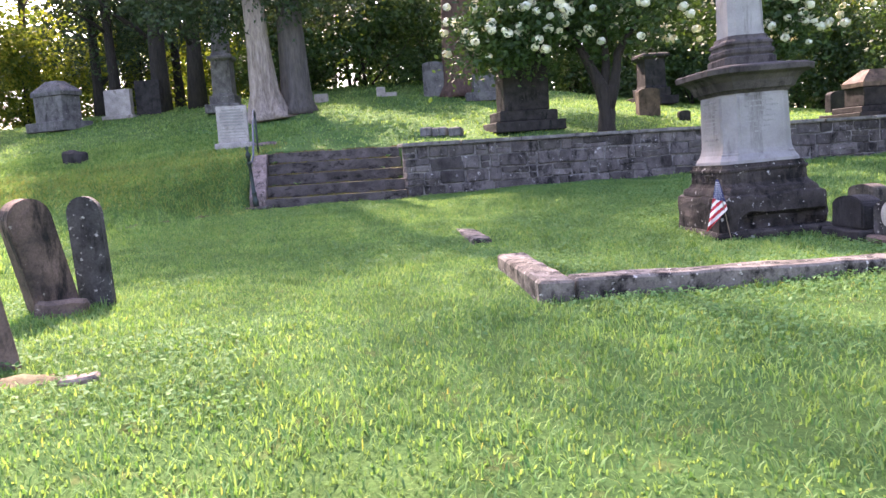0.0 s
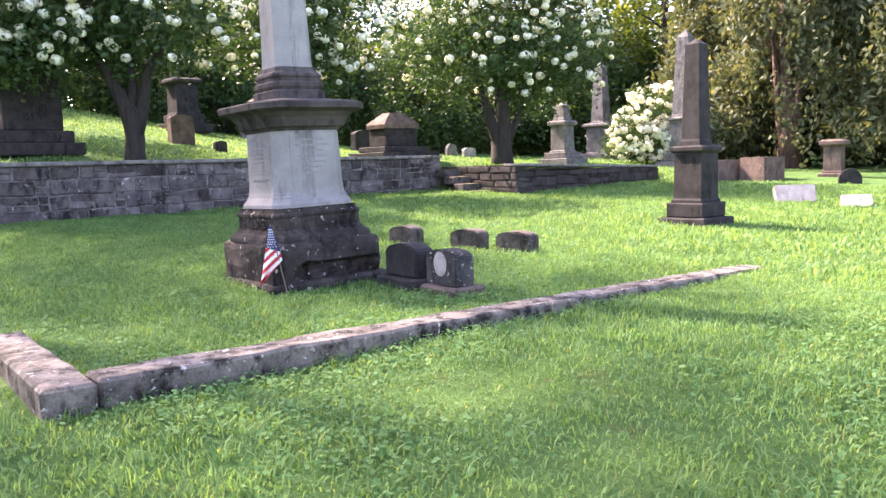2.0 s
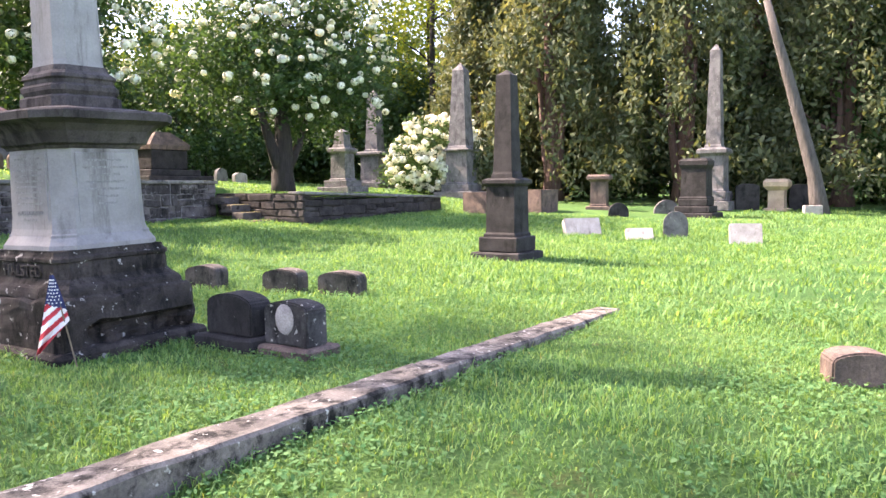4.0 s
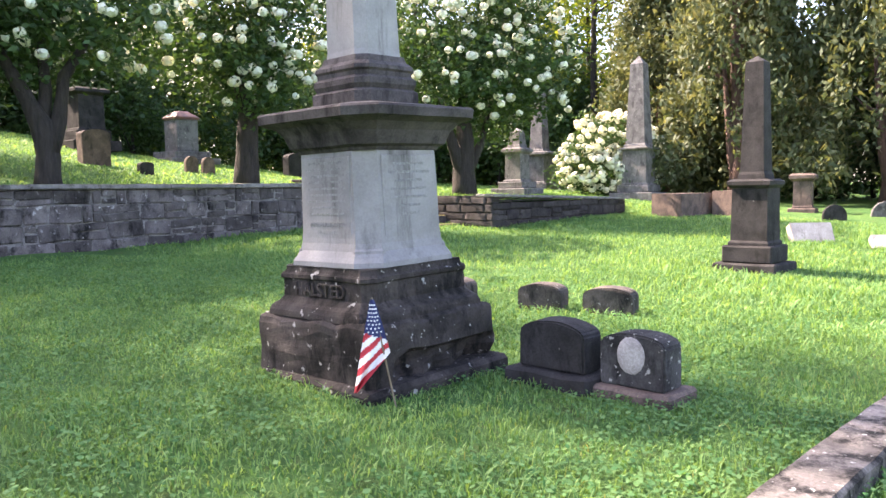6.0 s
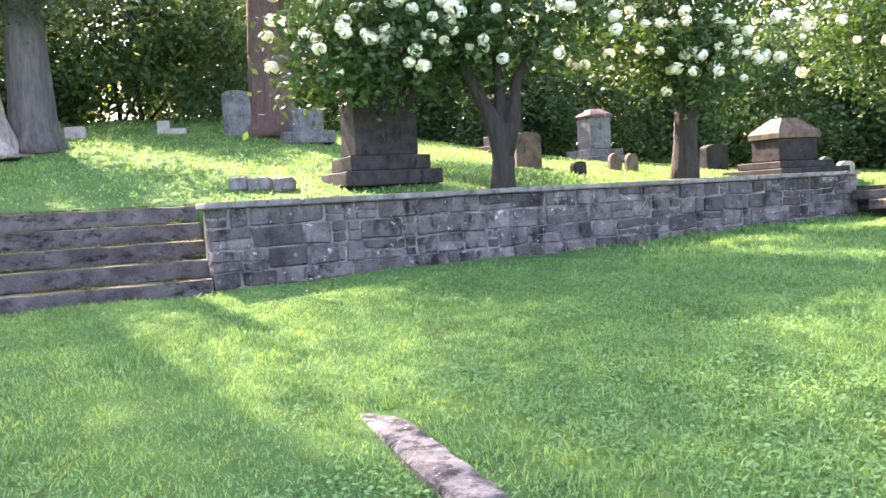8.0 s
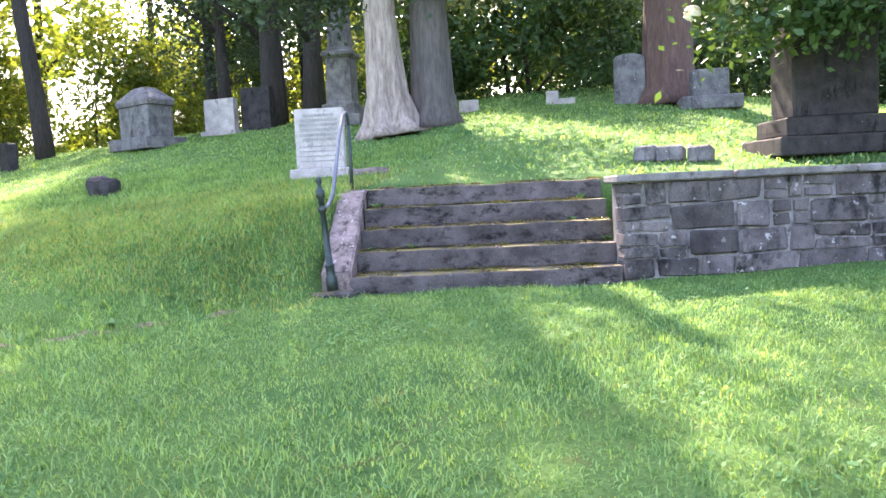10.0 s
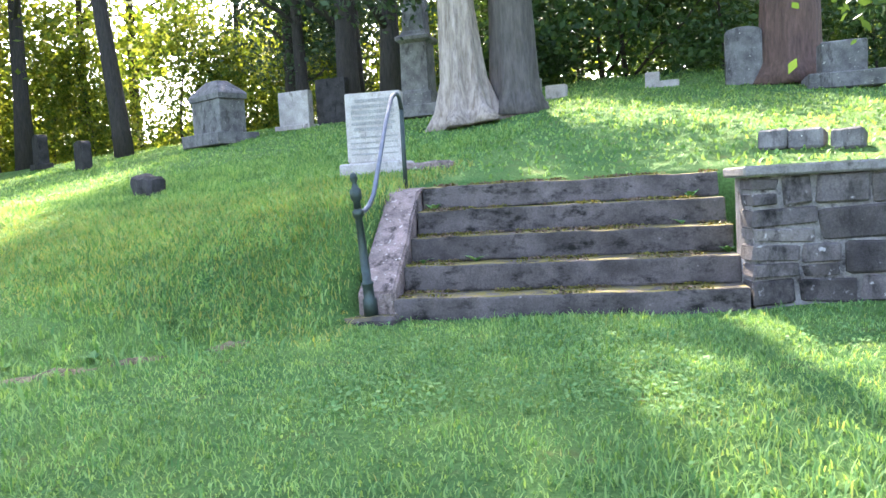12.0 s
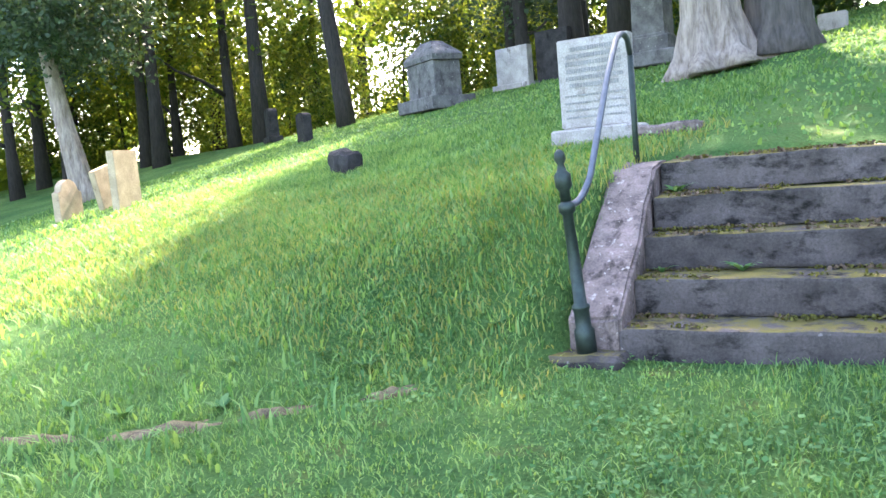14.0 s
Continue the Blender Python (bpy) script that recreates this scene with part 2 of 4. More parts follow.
def box(bm, x0, x1, y0, y1, z0, z1, bevel=0.012, cuts=0, segments=1):
    r = bmesh.ops.create_cube(bm, size=1.0)
    vs = r["verts"]
    for v in vs:
        v.co = Vector((x0 + (v.co.x + 0.5) * (x1 - x0), y0 + (v.co.y + 0.5) * (y1 - y0), z0 + (v.co.z + 0.5) * (z1 - z0)))
    es = list({e for v in vs for e in v.link_edges})
    if bevel:
        bmesh.ops.bevel(bm, geom=es, offset=bevel, segments=segments, affect="EDGES", profile=0.6)
    if cuts:
        bmesh.ops.subdivide_edges(bm, edges=bm.edges[:], cuts=cuts, use_grid_fill=True)
    return bm


def block(w, d, h, bevel=0.015, cuts=2, rough=0.006, z=0.0, seed=0.0):
    bm = box(bmesh.new(), -w / 2, w / 2, -d / 2, d / 2, z, z + h, bevel, cuts)
    rough_up(bm, rough, 5, seed)
    return bm


def lathe_poly(profile, ring):
    """Sweep of (half width, z) steps round a polygon ring(half) of xy points, closed above and below."""
    bm = bmesh.new()
    loops = [[bm.verts.new((x, y, z)) for x, y in ring(h)] for h, z in profile]
    n = len(loops[0])
    for a, b in zip(loops, loops[1:]):
        for i in range(n):
            bm.faces.new((a[i], a[(i + 1) % n], b[(i + 1) % n], b[i]))
    bm.faces.new(loops[-1])
    bm.faces.new(loops[0][::-1])
    return bm


def square_ring(h):
    return [(-h, -h), (h, -h), (h, h), (-h, h)]


def chamfer_ring(k):
    def ring(h):
        c = h * (1 - k)
        return [(-c, -h), (c, -h), (h, -c), (h, c), (c, h), (-c, h), (-h, c), (-h, -c)]
    return ring


def round_ring(n):
    return lambda h: [(h * math.cos(2 * math.pi * i / n), h * math.sin(2 * math.pi * i / n)) for i in range(n)]


def worn(bm, cuts, amount, scale=4, seed=0.0):
    if cuts:
        bmesh.ops.subdivide_edges(bm, edges=bm.edges[:], cuts=cuts, use_grid_fill=True)
    rough_up(bm, amount, scale, seed)
    return bm


def slab_profile(w, h, t, top="arch", n=10, bevel=0.012):
    """An upright tablet with an arched, segmental, shouldered or flat top."""
    pts = [(-w / 2, 0), (w / 2, 0)]
    if top == "flat":
        pts += [(w / 2, h), (-w / 2, h)]
    elif top == "point":
        pts += [(w / 2, h * 0.8), (0, h), (-w / 2, h * 0.8)]
    elif top == "shoulder":
        s = h - w * 0.34
        pts += [(w / 2, s)] + [(w * 0.36 * math.cos(a), s + 0.03 + w * 0.31 * math.sin(a)) for a in np.linspace(0, math.pi, n)] + [(-w / 2, s)]
    else:
        r = w / 2 if top == "arch" else w * 0.16
        pts += [(w / 2 * math.cos(a), h - r + r * math.sin(a)) for a in np.linspace(0, math.pi, n)]
    bm = bmesh.new()
    f = bm.faces.new([bm.verts.new((x, -t / 2, z)) for x, z in pts])
    r = bmesh.ops.extrude_face_region(bm, geom=[f])
    for v in r["geom"]:
        if isinstance(v, bmesh.types.BMVert):
            v.co.y += t
    bmesh.ops.recalc_face_normals(bm, faces=bm.faces[:])
    if bevel:
        bmesh.ops.bevel(bm, geom=bm.edges[:], offset=bevel, segments=2, affect="EDGES")
    return bm


def tube(points, radius, sides=8, bm=None, taper=None):
    bm = bm or bmesh.new()
    pts = [Vector(p) for p in points]
    rings = []
    for i, p in enumerate(pts):
        d = (pts[min(i + 1, len(pts) - 1)] - pts[max(i - 1, 0)]).normalized()
        q = Vector((0, 0, 1)).rotation_difference(d)
        r = radius[i] if isinstance(radius, (list, tuple)) else radius
        rings.append([bm.verts.new(p + q @ Vector((r * math.cos(2 * math.pi * k / sides), r * math.sin(2 * math.pi * k / sides), 0))) for k in range(sides)])
    for a, b in zip(rings, rings[1:]):
        for k in range(sides):
            bm.faces.new((a[k], a[(k + 1) % sides], b[(k + 1) % sides], b[k]))
    bm.faces.new(rings[-1])
    bm.faces.new(rings[0][::-1])
    return bm


def gz(x, y):
    return float(ground_z(x, y))


def stand(x, y, turn=0.0, sink=0.0, lean=0.0, tip=0.0):
    return pose(x, y, gz(x, y) - sink, tip, lean, turn)


# ---- lie of the land ----
def sstep(a, b, v):
    k = np.clip((v - a) / (b - a), 0.0, 1.0)
    return k * k * (3 - 2 * k)


def wall_y(x):
    """Front line of the stairs, the long retaining wall and the projecting wall."""
    return np.where(x < -1.4, 17.16 + 0.2 * (x + 1.4),
           np.where(x < 12.15, 17.17 + 0.33 * (x + 1.37), 18.75 + 0.175 * (x - 12.2)))


def low_z(x, y):
    return (-0.06 + 0.042 * np.maximum(0, y - 9.5) - 0.02 * np.maximum(0, 6 - np.maximum(y, -4))
            + 0.022 * np.clip(x - 14, 0, 40))


def up_z(x, y):
    slope = np.interp(x, [-2, 6, 16], [0.2, 0.13, 0.06])
    rise = np.minimum(y, 33 + 0 * y) - np.interp(x, [-4.6, 11.5], [18.3, 21.0])
    base = 1.40 - 0.035 * np.clip(x - 3, 0, 30) + 0.052 * np.clip(x + 5, -24, 0)
    return np.minimum(base + slope * rise, 4.6)


def ground_z(x, y):
    """Height of the ground at x, y (arrays or numbers)."""
    x, y = np.asarray(x, float), np.asarray(y, float)
    head = 17.65 - 0.06 * np.clip(-5 - x, 0, 10) + 0.16 * np.clip(-7 - x, 0, 14)
    toe = np.interp(x, [-12, -8.5, -6.9, -6.2, -5.8, -5.2, -4.7], [13.6, 13.7, 14.2, 14.6, 15.0, 15.55, 15.75])
    bank = sstep(toe - 0.1, head, y)
    f = wall_y(x)
    stairs = sstep(f + 1.45, f + 1.85, y)
    wall = sstep(f + 0.14, f + 0.36, y)
    right = sstep(16.5, 24.0, y)
    m = np.where(x < -1.35, stairs, wall)
    m = bank + (m - bank) * sstep(-4.75, -4.55, x)
    m = m + (right - m) * sstep(18.1, 18.9, x)
    z = low_z(x, y) * (1 - m) + up_z(x, y) * m
    return z + 0.03 * np.sin(0.9 * x + 0.4) * np.sin(0.7 * y + 1.3) + 0.012 * np.sin(2.9 * x + 1.7 * y)


# ---- ground ----
def graded(lo, a, b, hi, step):
    inner = np.arange(a, b + 1e-6, step)
    def out(start, end):
        v, s, acc = start, step, []
        while abs(v - start) < abs(end - start):
            s *= 1.13
            v += s if end > start else -s
            acc.append(v)
        return acc
    return np.array(out(a, lo)[::-1] + list(inner) + out(b, hi))


def build_ground():
    xs, ys = graded(-600, -9, 19.5, 600, 0.14), graded(-500, -2, 24, 700, 0.14)
    X, Y = np.meshgrid(xs, ys)
    Z = ground_z(X, Y)
    nx, ny = len(xs), len(ys)
    me = bpy.data.meshes.new("ground")
    idx = np.arange(nx * ny).reshape(ny, nx)
    q = np.stack([idx[:-1, :-1], idx[:-1, 1:], idx[1:, 1:], idx[1:, :-1]], -1).reshape(-1, 4)
    me.vertices.add(nx * ny)
    me.vertices.foreach_set("co", np.stack([X, Y, Z], -1).astype(np.float32).ravel())
    me.loops.add(q.size)
    me.loops.foreach_set("vertex_index", q.astype(np.int32).ravel())
    me.polygons.add(len(q))
    me.polygons.foreach_set("loop_start", np.arange(0, q.size, 4, dtype=np.int32))
    me.polygons.foreach_set("loop_total", np.full(len(q), 4, dtype=np.int32))
    me.polygons.foreach_set("use_smooth", np.ones(len(q), dtype=bool))
    me.materials.append(M_GROUND)
    me.update()
    tagged(new("ground", me), "green cemetery lawn rising in a grassy bank", "ground", kind="structure")


build_ground()


# ---- stairs, rail and retaining walls ----
STAIR_TURN = math.degrees(math.atan(0.2))
RISE, TREAD, STAIR_W = 0.237, 0.34, 2.9


def build_stairs():
    m = pose(-4.22, 16.60, 0.19, 0, 0, STAIR_TURN)
    st = base("stone_stairs", m, "weathered dark stone steps with mossy treads set in the bank", "stairs", kind="structure")
    for i in range(5):
        left = 0.0 if i else -0.06
        bm = box(bmesh.new(), left, STAIR_W, i * TREAD, (i + 1) * TREAD + 0.12, i * RISE - (0.12 if i == 0 else 0.0) + 0.004, (i + 1) * RISE, 0.022, 0, 2)
        bmesh.ops.subdivide_edges(bm, edges=[e for e in bm.edges if e.calc_length() > 1.0], cuts=24)
        rough_up(bm, 0.014, 3.0, i * 3.1)
        part("step", bm, M_STEP, st)
    # sloping cheek slab beside the steps
    bm = bmesh.new()
    prof = [(-0.02, 0), (-0.02, 0.30), (0.75, 0.82), (1.25, 1.16), (1.75, 1.2), (1.75, 0)]
    f = bm.faces.new([bm.verts.new((-0.34, y, z)) for y, z in prof])
    r = bmesh.ops.extrude_face_region(bm, geom=[f])
    for v in r["geom"]:
        if isinstance(v, bmesh.types.BMVert):
            v.co.x += 0.335
    bmesh.ops.recalc_face_normals(bm, faces=bm.faces[:])
    bmesh.ops.bevel(bm, geom=bm.edges[:], offset=0.02, segments=2, affect="EDGES")
    part("cheek_slab", worn(bm, 3, 0.02, 4), M_CHEEK, st, "sloping pinkish grey slab with lichen")
    part("footing", block(0.5, 0.3, 0.16, 0.03, 2, 0.02, 0.0), M_STEP, st, at=pose(-0.22, -0.08, -0.05))


def build_rail():
    m = pose(-4.22, 16.60, 0.19, 0, 0, STAIR_TURN)
    rail = base("handrail", m @ pose(-0.2, -0.1, 0.1), "grey pipe handrail on dark iron posts beside stone steps", "handrail")
    prof = [(0.062, 0), (0.062, 0.15), (0.048, 0.17), (0.048, 0.27), (0.055, 0.28), (0.055, 0.30), (0.04, 0.31), (0.032, 0.85), (0.05, 0.87), (0.05, 0.91), (0.03, 0.93)]
    post = part("post", lathe_poly(prof, round_ring(14)), M_IRON, rail, "dark green iron newel post", True, pose(0, 0, 0, 0, -4, 0))
    prof = [(0.034, 0.931), (0.03, 0.99), (0.05, 1.02), (0.05, 1.09), (0.03, 1.11), (0.02, 1.15), (0.035, 1.18), (0.03, 1.22), (0.008, 1.24)]
    part("finial", lathe_poly(prof, round_ring(14)), M_IRON, post, "turned iron finial", True)
    pts = [(-0.06, 0.02, 0.89)]
    for k in np.linspace(0, 1, 9):
        pts.append((-0.06 + 0.06 * k, 0.1 + 0.22 * k, 0.9 + 0.16 * k * k))
    pts += [(0.0, 0.55, 1.32), (-0.02, 0.95, 1.70), (-0.03, 1.3, 1.99)]
    for k in np.linspace(0.2, 1, 6):
        pts.append((-0.03, 1.3 + 0.35 * k, 1.99 + 0.07 * math.sin(k * 2.4)))
    pts += [(-0.03, 1.72, 1.92)]
    part("pipe", tube(pts, 0.022, 10), M_PIPE, rail, "bent grey pipe", True)
    part("upper_post", tube([(-0.03, 1.72, 0.9), (-0.03, 1.72, 1.93)], 0.024, 8), M_IRON, rail, "", True)


WALL_TURN = math.degrees(math.atan(0.33))
WALL_LEN = (11.45 + 1.37) / math.cos(radians(WALL_TURN))


def stone_variants(material, n=6):
    out = []
    for i in range(n):
        bm = box(bmesh.new(), -0.5, 0.5, -0.5, 0.5, -0.5, 0.5, 0.07, 0)
        for v in bm.verts:
            v.co += noise.noise_vector(v.co * 2.3 + Vector((i * 7.3, 0, 0))) * 0.09
        out.append(mesh_from("wall_stone", bm, material))
    return out


def lay_wall(parent, length, z0, top0, top1, depth, variants, rng, course=(0.17, 0.33), width=(0.16, 0.78), proud=0.022):
    """Courses of squared rubble on the front of a wall that starts at the origin and runs along x."""
    z = z0
    top = min(top0, top1)
    while z < max(top0, top1) - 0.05:
        h = rng.uniform(*course)
        x = 0.0
        while x < length - 0.08:
            w = min(rng.uniform(*width), length - x)
            if length - x - w < 0.16:
                w = length - x
            lid = top0 + (top1 - top0) * (x + w / 2) / length
            hh = min(h, lid - z)
            if hh > 0.05:
                pieces = [(z, hh)]
                cut = rng.uniform(0.38, 0.62)
                if h > 0.22 and rng.random() < 0.45:
                    pieces = [(z, hh * cut), (z + hh * cut, hh * (1 - cut))]
                for zz, ph in pieces:
                    ob = new("wall_stone", rng.choice(variants))
                    ob.parent = parent
                    out = rng.uniform(0.4, 1.0) * proud
                    ob.matrix_basis = Matrix.LocRotScale((x + w / 2, depth / 2 - out, zz + ph / 2), Euler((rng.uniform(-.04, .04), rng.uniform(-.06, .06), 0)),
                                                         (w - rng.uniform(0.015, 0.05), depth, ph - rng.uniform(0.012, 0.04)))
            x += w
        z += h


def build_walls():
    rng = random.Random(5)
    m = pose(-1.37, 17.17, 0, 0, 0, WALL_TURN)
    wall = base("retaining_wall", m, "grey coursed rubble retaining wall with flat coping", "wall", kind="structure")
    bm = box(bmesh.new(), 0.03, WALL_LEN, 0.02, 0.46, -0.2, 1.30, 0)
    part("wall_core", bm, M_MORTAR, wall)
    x = -0.06
    while x < WALL_LEN:
        w = min(rng.uniform(0.9, 1.5), WALL_LEN + 0.05 - x)
        if w > 0.1:
            bm = box(bmesh.new(), x, x + w - 0.012, -0.07, 0.5, 1.302, 1.385, 0.016, 1)
            rough_up(bm, 0.012, 4, x)
            part("coping_stone", bm, M_COPING, wall)
        x += w
    lay_wall(wall, WALL_LEN, 0.08, 1.30, 1.30, 0.3, stone_variants(M_WALLSTONE), rng)
    # projecting wall with its return, past the second flight of steps
    turn2 = math.degrees(math.atan(0.175))
    L2 = 6.1
    pw = base("projecting_wall", pose(12.2, 18.75, 0, 0, 0, turn2), "dark low stone retaining wall with a short return", "wall", kind="structure")
    bm = box(bmesh.new(), 0.03, L2 - 0.03, 0.03, 0.46, -0.1, 0.84, 0)
    bm2 = box(bmesh.new(), 0.03, 0.46, 0.47, 3.2, -0.1, 1.05, 0)
    part("wall_core", bm, M_DARKWALL, pw)
    part("return_core", bm2, M_DARKWALL, pw)
    var = stone_variants(M_DARKWALL, 4)
    lay_wall(pw, L2, 0.1, 1.02, 0.84, 0.3, var, rng, (0.16, 0.26), (0.4, 0.95), 0.02)
    ret = base("wall_return", pose(12.2, 18.75, 0, 0, 0, turn2) @ pose(0.0, 3.2, 0, 0, 0, -90), "dark stone end of a low retaining wall", "wall", kind="structure")
    lay_wall(ret, 3.2, 0.1, 1.05, 1.04, 0.3, var, rng, (0.16, 0.26), (0.4, 0.9), 0.02)
    for i in range(4):
        bm = box(bmesh.new(), i * 1.52, i * 1.52 + 1.5, -0.05, 0.5, 0, 0.07, 0.015, 1)
        for v in bm.verts:
            v.co.z += 1.02 - 0.03 * v.co.x
        part("coping_stone", bm, M_COPING, pw)
    st = base("side_stairs", pose(11.5, 19.6, 0.2, 0, 0, turn2), "narrow dark stone steps between two walls", "stairs", kind="structure")
    for i in range(4):
        part("step", block(0.8, 0.42, 0.2, 0.02, 1, 0.01), M_STEP, st, at=pose(0.35, 0.3 + 0.38 * i, 0.19 * i))


build_stairs()
build_rail()


# ---- plot curb ----
def build_curb():
    corner = Vector((0.98, 6.36, 0.0))
    turn = 9.6
    c = base("plot_curb", pose(corner.x, corner.y, 0.0, 0, 0, turn), "low lichen-covered stone curb round a grave plot", "curb", kind="structure")
    def run(n0, n1, z0, z1, seed):
        bm = box(bmesh.new(), n0, n1, 0.0, 0.27, -0.18, 0, 0.018, 0)
        bmesh.ops.subdivide_edges(bm, edges=[e for e in bm.edges if e.calc_length() > 0.8], cuts=14)
        for v in bm.verts:
            k = (v.co.x - n0) / (n1 - n0)
            v.co.z += z0 + (z1 - z0) * k
        rough_up(bm, 0.011, 5, seed)
        return bm
    part("curb_stone", run(0.0, 3.3, 0.085, 0.03, 1), M_CURB, c)
    part("curb_stone", run(3.312, 6.45, 0.03, -0.028, 4), M_CURB, c)
    bm = box(bmesh.new(), -0.27, -0.012, -0.02, 1.7, -0.2, 0.09, 0.02, 0)
    bmesh.ops.subdivide_edges(bm, edges=[e for e in bm.edges if e.calc_length() > 0.8], cuts=10)
    rough_up(bm, 0.012, 5, 8)
    part("curb_stone", bm, M_CURB, c)
    bm = box(bmesh.new(), -0.12, 0.12, 0, 1.57, -0.12, 0.0, 0.02, 0)
    bmesh.ops.subdivide_edges(bm, edges=[e for e in bm.edges if e.calc_length() > 0.8], cuts=10)
    rough_up(bm, 0.013, 5, 12)
    s = part("sunken_curb_stone", bm, M_CURB, None, at=pose(0.26, 10.05, 0.035, 0, 0, 10))
    tagged(s, "half-sunk lichened curb stone lying in the grass", "curb")


build_curb()


# ---- the tall family monument ----
def text_mesh(body, size, depth, material, parent, at, name="lettering"):
    cu = bpy.data.curves.new(name, "FONT")
    cu.body, cu.size, cu.extrude, cu.align_x = body, size, depth, "CENTER"
    cu.materials.append(material)
    ob = new(name, cu)
    ob.parent = parent
    ob.matrix_basis = at
    return ob


def text_bars(parent, widths, top, pitch, height, at, material, name="inscription"):
    bm = bmesh.new()
    rng = random.Random(int(top * 100))
    for i, w in enumerate(widths):
        x = -w / 2
        while x < w / 2 - 0.01:
            k = min(rng.uniform(0.012, 0.03), w / 2 - x)
            z = top - i * pitch
            box(bm, x, x + k, -0.002, 0.002, z - height, z, 0)
            x += k + 0.006
    return tagged(part(name, bm, material, parent, at=at), kind="stuff")


def build_monument():
    T = 9.0
    mon = base("family_monument", pose(3.33, 10.02, -0.04, -0.8, -1.2, T), "tall grey marble obelisk monument on a blackened stepped stone base", "monument")
    bm = lathe_poly([(0.60, -0.06), (0.61, 0.02), (0.61, 0.38), (0.60, 0.42), (0.575, 0.44)], chamfer_ring(0.09))
    bmesh.ops.subdivide_edges(bm, edges=bm.edges[:], cuts=7, use_grid_fill=True)
    for v in bm.verts:
        if v.co.y < -0.5 and v.co.z < 0.24 and v.co.x > -0.35:
            v.co.y += 0.17 * (0.6 + noise.noise(v.co * 6))
        if v.co.z > 0.36:
            v.co.z -= 0.07 * max(0.0, noise.noise(v.co * 5.0))
    rough_up(bm, 0.020, 4, 2)
    rough_up(bm, 0.010, 14, 3)
    part("plinth", bm, M_PLINTH, mon, "black crusted and eroded stone block")
    bm = box(bmesh.new(), -0.67, 0.66, -0.67, 0.65, -0.1, 0.06, 0.03, 3)
    rough_up(bm, 0.025, 4, 7)
    part("footing", bm, M_PLINTH, mon)
    prof = [(0.57, 0.43), (0.565, 0.47), (0.55, 0.50), (0.515, 0.52), (0.50, 0.54), (0.487, 0.56), (0.482, 0.675), (0.495, 0.685), (0.495, 0.71), (0.475, 0.725), (0.465, 0.75), (0.465, 0.765)]
    part("moulded_base", worn(worn(lathe_poly(prof, chamfer_ring(0.16)), 2, 0.010, 6), 0, 0.006, 17), M_PLINTH, mon, "moulded stone course with raised lettering")
    prof = [(0.458, 0.767), (0.455, 0.80), (0.435, 0.83), (0.412, 0.87), (0.399, 0.92), (0.392, 1.00), (0.386, 1.30), (0.380, 1.52)]
    part("die", lathe_poly(prof, chamfer_ring(0.30)), M_MARBLE, mon, "streaked grey marble block with worn inscriptions")
    for i in range(4):
        q = pose(0, 0, 0, 0, 0, 90 * i)
        bm = box(bmesh.new(), -0.245, 0.245, -0.396, -0.375, 0.93, 1.49, 0.006)
        part("panel", bm, M_MARBLE, mon, at=q)
        bm = box(bmesh.new(), -0.10, 0.10, -0.505, -0.36, 0.80, 0.885, 0.012)
        part("corner_foot", bm, M_MARBLE, mon, at=q @ pose(0, 0, 0, 0, 0, 45))
    prof = [(0.388, 1.522), (0.40, 1.545), (0.435, 1.56), (0.45, 1.60), (0.47, 1.645), (0.515, 1.695), (0.575, 1.72), (0.598, 1.726), (0.604, 1.78), (0.592, 1.795), (0.33, 1.838), (0.31, 1.84)]
    part("cap", worn(lathe_poly(prof, chamfer_ring(0.27)), 1, 0.005, 6), M_CAP, mon, "sooty projecting cornice stone")
    prof = [(0.295, 1.842), (0.295, 1.915), (0.268, 1.935), (0.285, 1.965), (0.285, 2.0), (0.262, 2.02), (0.262, 2.05), (0.275, 2.065), (0.27, 2.09), (0.235, 2.12), (0.222, 2.16)]
    part("shaft_base", lathe_poly(prof, chamfer_ring(0.26)), M_CAP, mon, "dark moulded collar")
    prof = [(0.212, 2.162), (0.207, 2.20), (0.155, 4.6), (0.01, 4.85)]
    part("shaft", lathe_poly(prof, chamfer_ring(0.32)), M_MARBLE, mon, "pale grey tapering marble shaft")
    west = pose(0, 0, 0, 0, 0, -90)
    text_mesh("HALSTED", 0.125, 0.012, M_LETTER, mon, west @ pose(0, -0.486, 0.575, 90, 0, 0))
    text_bars(mon, [.34, .40, .40, .38, .40, .36, .40, .30, .36], 1.46, 0.042, 0.016, west @ pose(0, -0.3965, 0), M_CARVED)
    text_mesh("JAMES LAFAYETTE", 0.045, 0.002, M_CARVED, mon, west @ pose(0, -0.397, 1.03, 90, 0, 0), "inscription")
    text_bars(mon, [.2], 1.005, 0.05, 0.022, west @ pose(0, -0.3965, 0), M_CARVED)
    text_bars(mon, [.30, .38, .26, .34, .36, .2, .16], 1.44, 0.055, 0.018, pose(0, -0.3965, 0), M_CARVED)


build_monument()


def flag_point(w, v):
    """A point of the drooping cloth: w across, v from the top down."""
    left = -0.012 - 0.115 * v
    right = 0.012 + 0.10 * (v / 0.58) ** 0.85 if v < 0.58 else 0.112 - 0.225 * ((v - 0.58) / 0.42)
    right = max(right, left + 0.006)
    fold = 0.022 * math.sin(w * 8 + v * 3) * (0.3 + v)
    return Vector((left + (right - left) * w - 0.05, 0.03 + fold, 0.73 - 0.60 * v))


